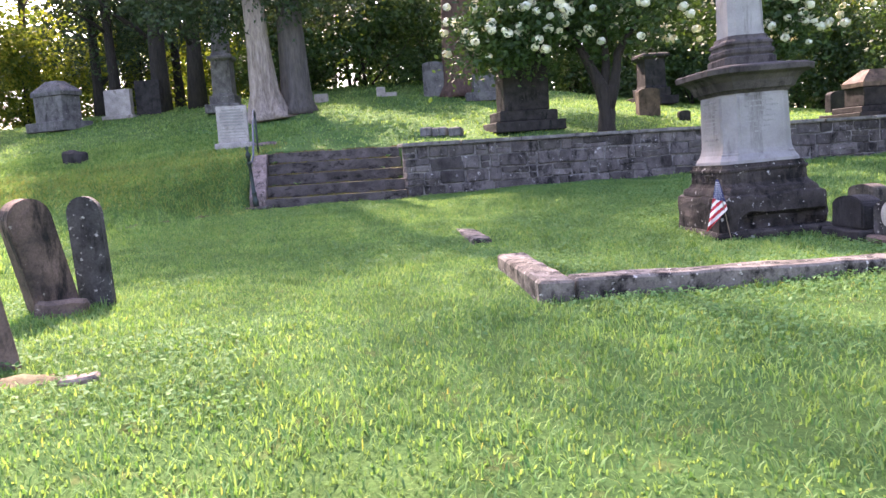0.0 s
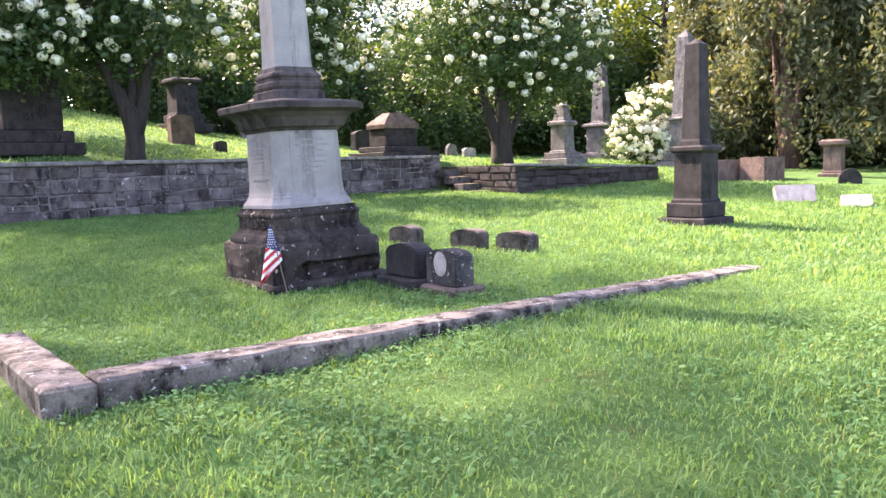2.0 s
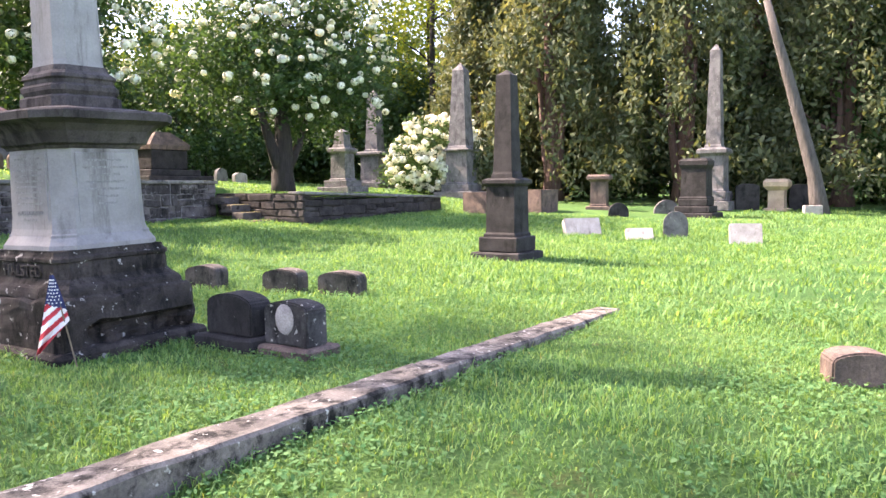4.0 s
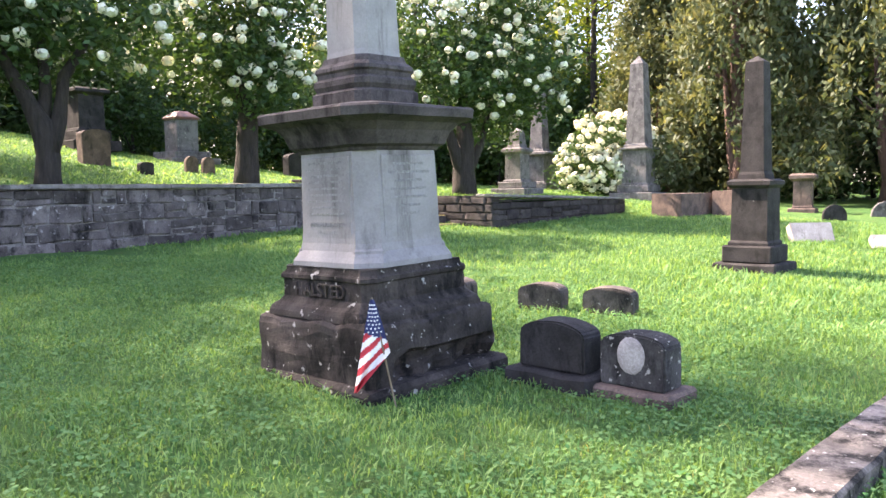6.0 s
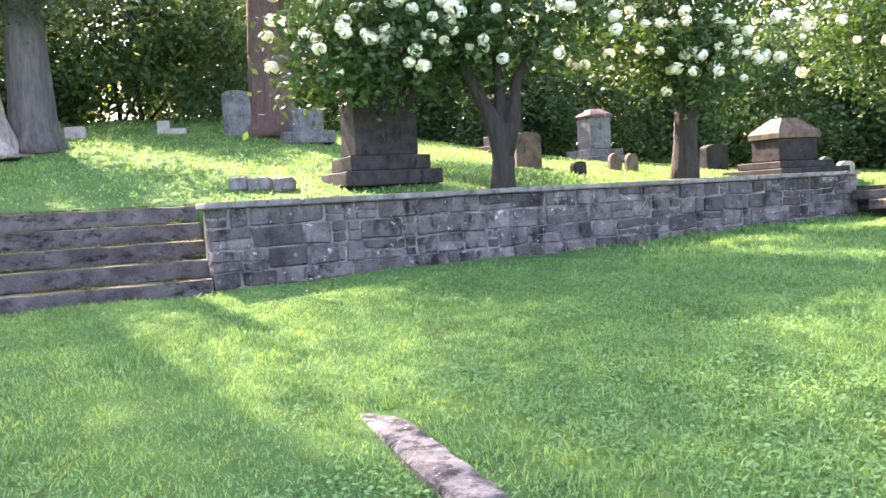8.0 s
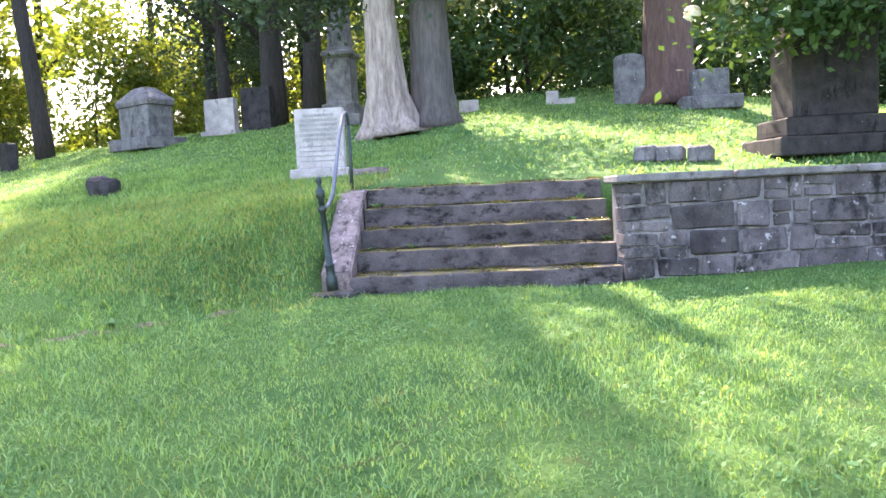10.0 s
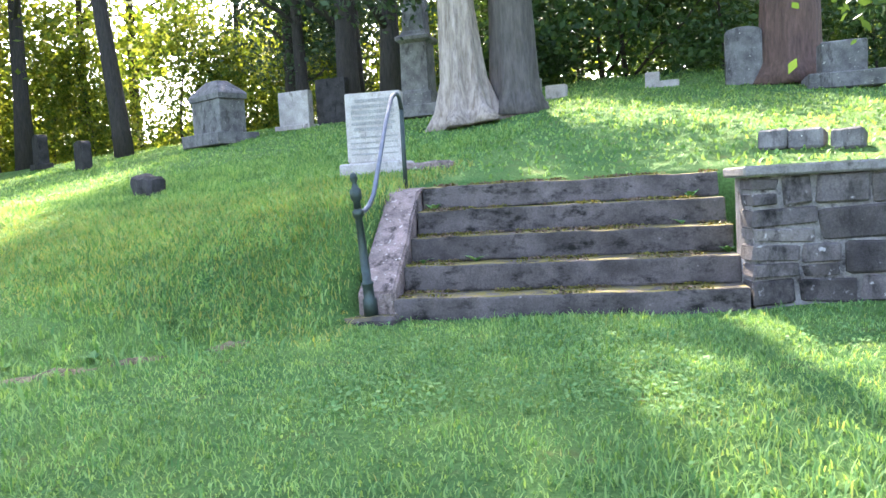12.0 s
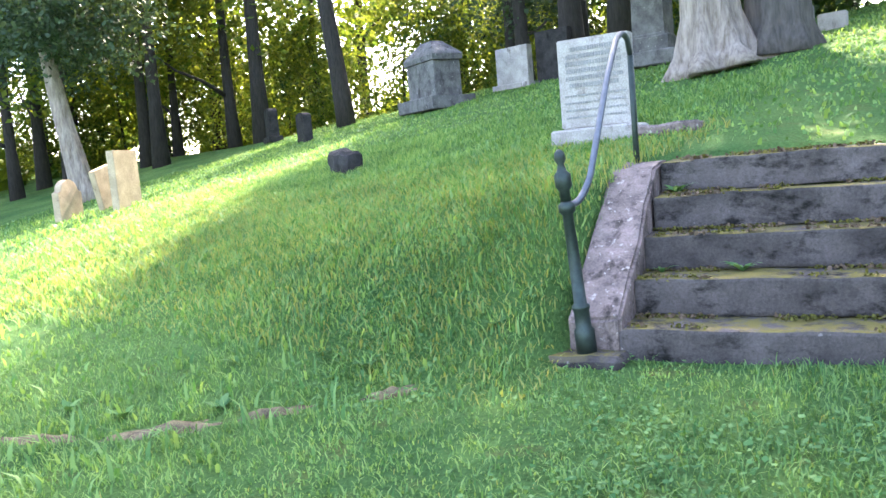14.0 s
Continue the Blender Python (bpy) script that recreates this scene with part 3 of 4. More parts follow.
def build_flag():
    pole_at = Vector((2.77, 9.13, gz(2.77, 9.13)))
    f = base("small_flag", Matrix.Translation(pole_at) @ pose(0, 0, 0, 0, 0, -28) @ Matrix.Scale(0.9, 4), "small drooping stars and stripes flag on a stick", "flag")
    part("stick", tube([(0.10, 0.05, -0.02), (-0.05, 0.045, 0.74)], 0.006, 6), M_STICK, f)
    bm = bmesh.new()
    nw, nv = 26, 60
    grid = [[bm.verts.new(flag_point(i / nw, j / nv)) for i in range(nw + 1)] for j in range(nv + 1)]
    for j in range(nv):
        for i in range(nw):
            face = bm.faces.new((grid[j][i], grid[j][i + 1], grid[j + 1][i + 1], grid[j + 1][i]))
            c = face.calc_center_median()
            down = 0.73 - c.z
            face.material_index = 2 if down < 0.235 + 0.35 * (c.x + 0.05) else int((0.75 * down + 0.66 * (c.x + 0.05)) / 0.034) % 2
            face.smooth = True
    part("cloth", bm, [M_CLOTHRED, M_CLOTHWHITE, M_CLOTHBLUE], f, "red, white and blue cloth")
    bm = bmesh.new()
    for j in range(8):
        for i in range(4):
            w, v = (i + 0.5 + 0.4 * (j % 2)) / 4.7, 0.06 + j * 0.042
            bmesh.ops.create_circle(bm, cap_ends=True, segments=5, radius=0.0065, matrix=Matrix.Translation(flag_point(w, v) + Vector((0, -0.006, 0))) @ pose(0, 0, 0, 90, 0, 0))
    tagged(part("stars", bm, M_CLOTHWHITE, f), kind="stuff")


build_flag()


# ---- gravestones ----
def headstone(x, y, w, h, t, turn, top, material, label, foot=None, lean=0.0, tip=0.0, bars=0, z=None, name="headstone", group=""):
    """An upright tablet, with a foot block where it has one and worn lines of writing."""
    m = stand(x, y, turn, 0.04, lean, tip)
    if z is not None:
        m.translation.z = z
    g = base(name, m, label, "gravestone", group)
    z0 = 0.0
    if foot:
        fw, fd, fh = foot
        part("foot", block(fw, fd, fh, 0.02, 2, 0.012, 0.0, x), material if not isinstance(material, tuple) else material[1], g)
        z0 = fh
    mm = material[0] if isinstance(material, tuple) else material
    bm = slab_profile(w, h - z0, t, top)
    rough_up(bm, 0.006, 6, x + y)
    tab = part("tablet", bm, mm, g, at=pose(0, 0, z0 + 0.002))
    if top != "flat" and w > 0.3 and not bars and tip == tip and h > 0.6:
        pm = slab_profile(w * 0.74, (h - z0) * 0.78, 0.012, top, 10, 0.003)
        part("carved_panel", pm, mm, tab, at=pose(0, -t / 2 - 0.003, (h - z0) * 0.13))
    if bars:
        text_bars(g, [w * random.uniform(0.45, 0.75) for _ in range(bars)], h * 0.82, h * 0.62 / bars, min(0.03, h * 0.25 / bars),
                  pose(0, -t / 2 - 0.003, 0), M_CARVED)
    return g


def obelisk(x, y, turn, steps, die, collar, shaft, material, label, name="obelisk", shaft_material=None, z=None):
    """Square base steps (half, height), a die (half0, half1, height), a cap (half, height), a shaft (half0, half1, height, tip)."""
    m = stand(x, y, turn, 0.05)
    if z is not None:
        m.translation.z = z
    g = base(name, m, label, "monument")
    z = 0.0
    for i, (h, k) in enumerate(steps):
        bm = box(bmesh.new(), -h, h, -h, h, z, z + k, 0.02, 2)
        rough_up(bm, 0.012, 5, x + i)
        part("base_step", bm, material, g)
        z += k + 0.002
    a, b, k = die
    part("die", worn(lathe_poly([(a, z), (a, z + 0.04), (b, z + 0.07), (b * 0.96, z + k)], square_ring), 1, 0.006, 5), material, g)
    z += k + 0.002
    h, k = collar
    part("cap", lathe_poly([(b * 0.98, z), (h, z + k * 0.35), (h, z + k * 0.75), (h * 0.8, z + k)], square_ring), material, g)
    z += k + 0.002
    if shaft:
        a, b, k, tip = shaft
        part("shaft", lathe_poly([(a * 1.15, z), (a * 1.1, z + 0.06), (a, z + 0.1), (b, z + k), (0.008, z + k + tip)], square_ring), shaft_material or material, g)
    return g


PLOT = 9.0
headstone(4.03, 8.92, 0.50, 0.47, 0.22, PLOT - 90, "seg", M_DARK, "small dark rounded headstone on a stone foot", (0.66, 0.36, 0.15), group="plot headstones")
g2 = headstone(4.17, 8.38, 0.44, 0.44, 0.22, PLOT - 90, "seg", (M_PLOTSTONE, M_BROWN), "small lichened headstone with a carved oval on a brown foot", (0.58, 0.36, 0.11), group="plot headstones")
for gg in (g2,):
    bm = bmesh.new()
    bmesh.ops.create_uvsphere(bm, u_segments=16, v_segments=8, radius=0.1)
    for v in bm.verts:
        v.co = Vector((v.co.x * 0.95, v.co.y * 0.12, v.co.z * 1.15))
    part("carved_oval", bm, M_PALE, gg, "pale carved oval", True, pose(0, -0.115, 0.31))
for x, y, w in ((5.45, 11.78, 0.42), (6.0, 11.02, 0.46), (6.37, 10.45, 0.50)):
    headstone(x, y, w, 0.30, 0.26, PLOT - 75, "seg", M_MARKER, "low rounded brownish grey stone marker in the grass", group="low plot markers")
headstone(5.86, 4.98, 0.36, 0.24, 0.24, -55, "seg", M_BROWN, "low rounded brown stone marker alone in the lawn")

obelisk(10.65, 11.4, 10, [(0.44, 0.15), (0.345, 0.24)], (0.28, 0.255, 0.80), (0.30, 0.13), (0.165, 0.125, 1.62, 0.09), M_DARK,
        "dark weathered stone obelisk on a stepped base in the lawn")
headstone(15.7, 9.5, 0.60, 0.44, 0.14, -60, "flat", M_PALE, "pale pinkish tablet leaning back in the lawn", tip=-18)
headstone(15.9, 11.05, 0.50, 0.58, 0.12, -60, "arch", M_GREY, "small grey arched headstone")
headstone(15.08, 11.42, 0.55, 0.28, 0.16, -50, "flat", M_PALE, "low pale stone tipped back in the grass", tip=-35)
headstone(15.2, 12.85, 0.80, 0.42, 0.2, -40, "flat", M_PALE, "broken pale slab leaning in the grass", tip=-30)
obelisk(21.8, 13.3, 10, [(0.60, 0.18), (0.48, 0.18), (0.40, 0.2)], (0.39, 0.35, 0.85), (0.39, 0.28), None, M_DARK,
        "dark polished block monument on stepped red base", "block_monument")
obelisk(24.6, 14.0, 10, [(0.6, 0.3), (0.46, 0.3)], (0.38, 0.36, 1.1), (0.45, 0.25), (0.23, 0.15, 3.0, 0.2), M_GREY, "tall dark obelisk before cedar trees")
obelisk(21.9, 16.5, 20, [(0.36, 0.16)], (0.26, 0.24, 0.75), (0.34, 0.22), None, M_BROWN, "small brown stone pedestal with a cap", "pedestal")
headstone(19.75, 14.6, 0.55, 0.42, 0.14, -50, "arch", M_DARK, "small dark arched headstone")
headstone(22.2, 14.4, 0.75, 0.45, 0.14, -50, "arch", M_GREY, "wide low arched grey headstone")
headstone(25.0, 13.1, 0.7, 0.85, 0.18, -60, "seg", M_DARK, "dark headstone under the trees")
headstone(26.2, 11.9, 0.7, 0.85, 0.18, -60, "seg", M_DARK, "dark headstone under the trees")
obelisk(25.6, 12.4, 10, [(0.35, 0.1)], (0.24, 0.24, 0.55), (0.36, 0.36), None, M_TAN, "small tan stone marker with a pointed cap", "capped_marker")
headstone(25.1, 11.2, 0.5, 0.3, 0.3, -60, "flat", M_PALE, "low pale block in the grass")
headstone(18.8, 18.3, 1.7, 0.62, 0.9, 5, "flat", M_BROWN, "broad low brown stone ledger block", name="ledger_block")
headstone(19.9, 17.4, 1.0, 0.7, 0.8, 5, "flat", M_BROWN, "low brown stone ledger block", name="ledger_block")
obelisk(21.9, 22.2, 15, [(0.75, 0.28), (0.55, 0.25)], (0.46, 0.42, 1.15), (0.5, 0.12), (0.34, 0.22, 2.75, 0.28), M_GREY, "tall grey obelisk on the upper lawn")
obelisk(17.2, 23.2, 15, [(0.6, 0.2), (0.44, 0.2)], (0.32, 0.28, 0.85), (0.36, 0.2), (0.2, 0.17, 0.5, 0.1), M_GREY, "grey stone pedestal monument with stepped base", "pedestal")
obelisk(23.5, 28.5, 15, [(0.7, 0.3)], (0.5, 0.46, 1.1), (0.6, 0.2), (0.3, 0.2, 2.4, 0.2), M_GREY, "distant grey obelisk under trees")

# upper terrace
def big_monument(x, y, w, d, h, turn, material, label, steps=((0.25, 0.22),), hip=0.3, name="block_monument", cap_material=None):
    g = base(name, stand(x, y, turn, 0.06), label, "monument")
    z = 0.0
    for i, (grow, k) in enumerate(steps):
        part("base_step", block(w + grow, d + grow, k, 0.02, 2, 0.012, z, x + i), material, g)
        z += k + 0.002
    part("body", block(w, d, h, 0.025, 2, 0.01, z, x), material, g)
    z += h + 0.002
    if hip:
        a = lathe_poly([(0.54, 0), (0.55, 0.25), (0.5, 0.4), (0.2, 1.0)], square_ring)
        for v in a.verts:
            v.co = Vector((v.co.x * w, v.co.y * d, z + v.co.z * hip))
        part("cap", a, cap_material or material, g)
    return g


big_monument(1.25, 20.45, 1.15, 0.7, 1.5, 15, M_DARK, "large dark block monument shaded by flowering trees", ((0.6, 0.25), (0.3, 0.25)), 0.5)
big_monument(10.6, 22.6, 1.15, 0.8, 0.5, 12, M_DARK, "dark brown stone sarcophagus with a stepped lid", ((0.9, 0.25), (0.45, 0.16)), 0.45, "sarcophagus", M_BROWN)
headstone(4.9, 23.6, 0.62, 0.8, 0.3, 10, "seg", M_BROWN, "dark brown rounded headstone on the upper lawn", group="")
headstone(5.55, 22.2, 0.32, 0.3, 0.14, 12, "seg", M_DARK, "tiny dark marker on the upper lawn")
headstone(7.3, 24.3, 0.34, 0.44, 0.12, 12, "arch", M_BROWN, "small twin arched headstone", group="twin headstones")
headstone(7.72, 24.3, 0.34, 0.44, 0.12, 12, "arch", M_BROWN, "small twin arched headstone", group="twin headstones")
big_monument(8.7, 28.8, 0.72, 0.7, 0.95, 12, M_GREY, "grey square monument on the sunny slope", ((0.9, 0.18), (0.5, 0.2)), 0.25, "block_monument", M_RED)
headstone(11.8, 27.5, 0.8, 0.8, 0.3, 12, "seg", M_DARK, "dark headstone on the sunny slope")
headstone(15.2, 27.2, 0.5, 0.5, 0.16, 12, "arch", M_GREY, "small grey headstone on the far slope")
headstone(16.2, 27.6, 0.6, 0.42, 0.16, 12, "seg", M_PALE, "low pale headstone on the far slope")
obelisk(6.2, 29.5, 12, [(0.7, 0.3), (0.5, 0.3)], (0.4, 0.38, 1.0), (0.5, 0.2), None, M_DARK, "dark pedestal monument under the trees", "pedestal")

# broad inscribed tablet at the head of the steps
hs = headstone(-5.72, 19.45, 0.71, 1.04, 0.18, 12, "flat", M_PALE, "upright pale marble tablet with many lines of worn writing", (0.88, 0.42, 0.17), bars=0)
text_bars(hs, [.44, .54, .56, .54, .56, .5], 0.96, 0.07, 0.042, pose(0, -0.093, 0), M_CARVED)
text_bars(hs, [.6, .6, .6, .6], 0.5, 0.07, 0.02, pose(0, -0.093, 0), M_CARVED)
tagged(part("stone_slab", block(0.55, 0.35, 0.1, 0.02, 2, 0.02), M_CHEEK, None, at=stand(-4.95, 19.35, 8, 0.03)), "flat pale stone slab in the grass", "slab")
for i, (x, y, w) in enumerate(((-1.1, 20.0, 0.3), (-0.78, 19.9, 0.34), (-0.4, 19.75, 0.3))):
    tagged(part("low_marker", block(w, 0.28, 0.22, 0.025, 2, 0.012), M_GREY, None, at=stand(x, y, -15, 0.03, 0, -8)), "low tilted grey stone marker above the wall", "gravestone", "low markers")
big_monument(-15.6, 29.4, 1.5, 0.85, 0.95, -22, M_GREY, "grey granite block monument with a hipped cap on the bank", ((0.5, 0.35),), 0.55)
headstone(-14.0, 31.0, 1.1, 1.15, 0.25, -5, "flat", M_PALE, "pale grey flat-topped headstone", (1.3, 0.5, 0.15))
headstone(-12.9, 31.3, 1.0, 1.35, 0.25, 0, "flat", M_DARK, "dark flat-topped headstone beside a tree")
headstone(-24.0, 30.6, 1.05, 1.2, 0.3, -30, "seg", M_DARK, "dark rounded headstone at the wood's edge", (1.3, 0.5, 0.2))
headstone(-18.9, 27.5, 0.7, 0.85, 0.25, -25, "seg", M_DARK, "dark headstone on the crest of the bank")
bm = block(0.72, 0.3, 0.36, 0.05, 3, 0.05)
tagged(part("stone_stub", bm, M_DARK, None, at=stand(-10.2, 20.35, -25, 0.05, 6, 0)), "dark broken stone stub in the bank", "stone")
headstone(-18.3, 20.25, 0.75, 0.85, 0.16, -62, "shoulder", M_TAN, "sunlit tan headstone with shouldered top", bars=4)
headstone(-17.9, 20.95, 0.62, 0.9, 0.14, -62, "flat", M_TAN, "tan headstone leaning to one side", lean=14)
headstone(-16.6, 20.6, 0.80, 1.15, 0.16, -62, "flat", M_TAN, "sunlit tan sandstone tablet with worn writing", bars=5)
headstone(-31, 22.4, 0.5, 1.6, 0.4, -60, "arch", M_GREY, "grey stone pillar at the wood's edge")
big_monument(0.3, 27.4, 0.8, 0.5, 0.6, 5, M_GREY, "grey mossy stone monument under a reddish tree", ((0.5, 0.3),), 0)
headstone(-1.45, 28.3, 0.72, 1.2, 0.3, 5, "seg", M_GREY, "tall grey mossy headstone beside a reddish trunk")
headstone(-5.4, 25.9, 0.4, 0.6, 0.3, 0, "flat", M_GREY, "small grey stone post under a tree", (0.6, 0.5, 0.15))
headstone(-5.2, 27.3, 0.45, 0.3, 0.2, 0, "flat", M_PALE, "low pale marker on the crest")
headstone(-3.3, 28.3, 0.3, 0.35, 0.2, 0, "flat", M_PALE, "small marker on the sunny crest")
headstone(-3.0, 28.3, 0.5, 0.16, 0.2, 0, "flat", M_PALE, "small flat marker on the sunny crest")
obelisk(-8.9, 28.5, 5, [(0.6, 0.3), (0.45, 0.3)], (0.36, 0.34, 1.2), (0.42, 0.2), (0.27, 0.2, 2.6, 0.2), M_GREY, "grey column monument standing among dark trunks")

# old slabs near the start of the walk
headstone(-3.10, 6.85, 0.34, 1.0, 0.2, 52, "arch", M_OLDSLAB, "leaning reddish brown arched gravestone", lean=-12, tip=2)
headstone(-3.0, 7.3, 0.27, 0.98, 0.12, 10, "arch", M_PLOTSTONE, "narrow dark arched gravestone", lean=-2)
headstone(-2.46, 5.0, 0.36, 0.80, 0.14, 35, "arch", M_BROWN, "brown arched gravestone with worn face", lean=-8)
bm = block(0.36, 0.26, 0.16, 0.03, 3, 0.04)
tagged(part("broken_stone", bm, M_BROWN, None, at=stand(-3.05, 6.8, 30, 0.03, 10, 0)), "broken brown stone at the foot of gravestones", "stone")
bm = block(0.2, 0.12, 0.05, 0.015, 2, 0.015)
tagged(part("stone_fragment", bm, M_CHEEK, None, at=stand(-1.78, 4.75, 20, 0.015)), "flat stone fragment in the grass", "stone")


# ---- trees ----
def leaf_quads(points, size, rng, droop=0.0, ratio=0.55):
    """Pointed leaf faces at points with random turns; droop pulls their axes down."""
    n = len(points)
    a = rng.normal(size=(n, 3))
    a[:, 2] = a[:, 2] * 0.7 - droop
    a /= np.linalg.norm(a, axis=1)[:, None]
    b = np.cross(a, rng.normal(size=(n, 3)))
    b /= np.linalg.norm(b, axis=1)[:, None] + 1e-9
    s = (size * rng.uniform(0.6, 1.4, n))[:, None]
    return np.stack([points - a * s * 0.5, points + b * s * ratio * 0.5 - a * s * 0.05, points + a * s * 0.5, points - b * s * ratio * 0.5 - a * s * 0.05], 1)


def clumps(rng, centre, radii, count, hollow=0.45):
    d = rng.normal(size=(count, 3))
    d /= np.linalg.norm(d, axis=1)[:, None]
    r = rng.uniform(hollow, 1.0, count) ** 0.6
    return np.array(centre) + d * r[:, None] * np.array(radii)


def crown_mesh(name, rng, centres, per, spread, size, material, droop=0.0, flat=0.6):
    c = np.repeat(centres, per, axis=0)
    p = c + rng.normal(size=c.shape) * np.array([spread, spread, spread * flat])
    if droop:
        p[:, 2] -= droop * np.hypot(p[:, 0] - c[:, 0], p[:, 1] - c[:, 1])
    return arrays_mesh(name, leaf_quads(p, size, rng, droop), 4, material)


def trunk_bm(height, r0, r1, rng, bend=0.15, limbs=5, limb_len=2.0, start=0.45, sides=10, flare=1.5):
    pts, rad = [], []
    n = 9
    ph = rng.uniform(0, 6.28)
    for i in range(n):
        k = i / (n - 1)
        pts.append((bend * math.sin(k * 3 + ph) * k, bend * math.cos(k * 2.4 + ph) * k, height * k - 0.15))
        rad.append((r0 + (r1 - r0) * k) * (1 + (flare - 1) * math.exp(-k * 14)))
    bm = tube(pts, rad, sides)
    for i in range(limbs):
        k = start + (1 - start) * (i + rng.uniform(0, 0.8)) / limbs
        j = min(int(k * (n - 1)), n - 2)
        p = Vector(pts[j])
        a = rng.uniform(0, 6.28)
        L = limb_len * (1.15 - 0.6 * k) * rng.uniform(0.7, 1.2)
        d = Vector((math.cos(a), math.sin(a), rng.uniform(0.3, 0.9)))
        r = rad[j] * 0.5
        tube([p, p + d * L * 0.35 + Vector((0, 0, 0.05)), p + d * L * 0.7 + Vector((0, 0, -0.05 * L)), p + d * L], [r, r * 0.75, r * 0.5, r * 0.15], 6, bm)
    return bm


def flower_balls(rng, pts, r0, r1):
    """Round clusters of small white petals."""
    n_in = 44
    verts = []
    for p in pts:
        r = rng.uniform(r0, r1)
        d = rng.normal(size=(n_in, 3))
        d /= np.linalg.norm(d, axis=1)[:, None]
        q = p + d * r * rng.uniform(0.75, 1.0, (n_in, 1)) * np.array([1, 1, 0.85])
        t1 = np.cross(d, rng.normal(size=(n_in, 3)))
        t1 /= np.linalg.norm(t1, axis=1)[:, None]
        t2 = np.cross(d, t1)
        s = r * 0.42
        verts.append(np.stack([q - t1 * s, q - t2 * s + d * s * 0.2, q + t1 * s, q + t2 * s + d * s * 0.2], 1))
    return arrays_mesh("blossoms", np.concatenate(verts), 4, M_FLOWER)


def flowering_tree(x, y, crowns, balls, seed, label, stems, leaf=0.13, per=95, z=None, ball=(0.075, 0.125)):
    """Gnarled stems, a spreading dark crown and white ball-shaped blossoms on its outside."""
    rng = np.random.default_rng(seed)
    g = base("flowering_tree", stand(x, y, 0, 0.0), label, "tree", "flowering trees")
    bm = bmesh.new()
    for pts, rad in stems:
        bm2 = tube(pts, rad, 10, bm)
    worn(bm, 1, 0.04, 3, seed)
    part("trunk", bm, M_BARK, g, "gnarled dark trunk", True)
    cs, fl = [], []
    for (c, r, n) in crowns:
        cs.append(clumps(rng, c, r, n, 0.2))
        d = rng.normal(size=(balls * n // sum(k for _, _, k in crowns), 3))
        d[:, 1] -= 0.5
        d /= np.linalg.norm(d, axis=1)[:, None]
        d = d[d[:, 2] > -0.75]
        fl.append(np.array(c) + d * np.array(r) * rng.uniform(0.92, 1.12, (len(d), 1)))
    cs = np.concatenate(cs)
    part("crown", crown_mesh("crown", rng, cs, per, 0.30, leaf, M_LEAF, 0.15), None, g, "dense dark green leaves")
    b = part("blossoms", flower_balls(rng, np.concatenate(fl), *ball), None, g, "round white flower clusters")
    tagged(b, kind="stuff")
    return g


stemsB = [([(0, 0, -0.1), (0.03, 0.02, 0.5), (-0.05, 0, 1.0), (-0.35, 0.1, 1.7), (-0.8, 0.2, 2.6)], [0.26, 0.19, 0.17, 0.11, 0.05]),
          ([(0.05, 0, 0.6), (0.22, 0, 1.1), (0.35, 0.1, 1.8), (0.9, 0.1, 2.7)], [0.15, 0.13, 0.1, 0.04]),
          ([(0, 0.05, 0.8), (0.05, 0.2, 1.6), (0.1, 0.4, 3.2)], [0.13, 0.1, 0.04])]
flowering_tree(3.1, 19.35, [((-1.4, 0.4, 3.2), (2.0, 1.7, 1.45), 62), ((0.4, 0.2, 3.0), (1.8, 1.7, 1.3), 54), ((-0.4, 0.6, 4.6), (2.2, 1.8, 1.3), 52), ((-2.6, -0.1, 2.3), (1.0, 0.9, 0.7), 16), ((-1.9, -0.1, 2.5), (1.3, 1.0, 0.8), 34)],
               230, 11, "gnarled tree with white ball blossoms above the wall", stemsB)
stemsC = [([(0, 0, -0.1), (0.05, 0, 0.7), (0.1, 0.05, 1.6), (-0.2, 0.1, 2.8)], [0.30, 0.24, 0.2, 0.08]),
          ([(0.08, 0, 1.1), (0.5, 0.1, 1.9), (1.0, 0.1, 2.8)], [0.16, 0.1, 0.04])]
flowering_tree(7.2, 20.9, [((-0.6, 0.2, 2.9), (1.7, 1.5, 1.2), 44), ((0.9, 0.2, 3.2), (1.7, 1.6, 1.3), 48), ((0.0, 0.4, 4.5), (2.1, 1.7, 1.3), 50), ((0.2, -0.6, 2.0), (0.8, 0.6, 0.5), 8)],
               190, 12, "dark tree with white ball blossoms on the terrace", stemsC)
stemsE = [([(0, 0, -0.1), (-0.02, 0, 0.6), (0.05, 0, 1.4), (0.0, 0.1, 2.8)], [0.36, 0.28, 0.24, 0.1]),
          ([(0, 0, 0.5), (-0.4, 0, 1.3), (-0.7, 0.1, 2.5)], [0.2, 0.14, 0.05]), ([(0.1, 0, 0.6), (0.6, 0, 1.4), (1.1, 0.1, 2.6)], [0.16, 0.1, 0.04])]
flowering_tree(13.4, 21.2, [((-1.0, 0, 3.2), (2.2, 1.8, 1.6), 95), ((1.3, 0, 3.4), (2.2, 1.9, 1.9), 100), ((0.3, 0.2, 5.2), (2.6, 2.1, 1.7), 85)],
               220, 13, "large dark tree with white ball blossoms", stemsE)
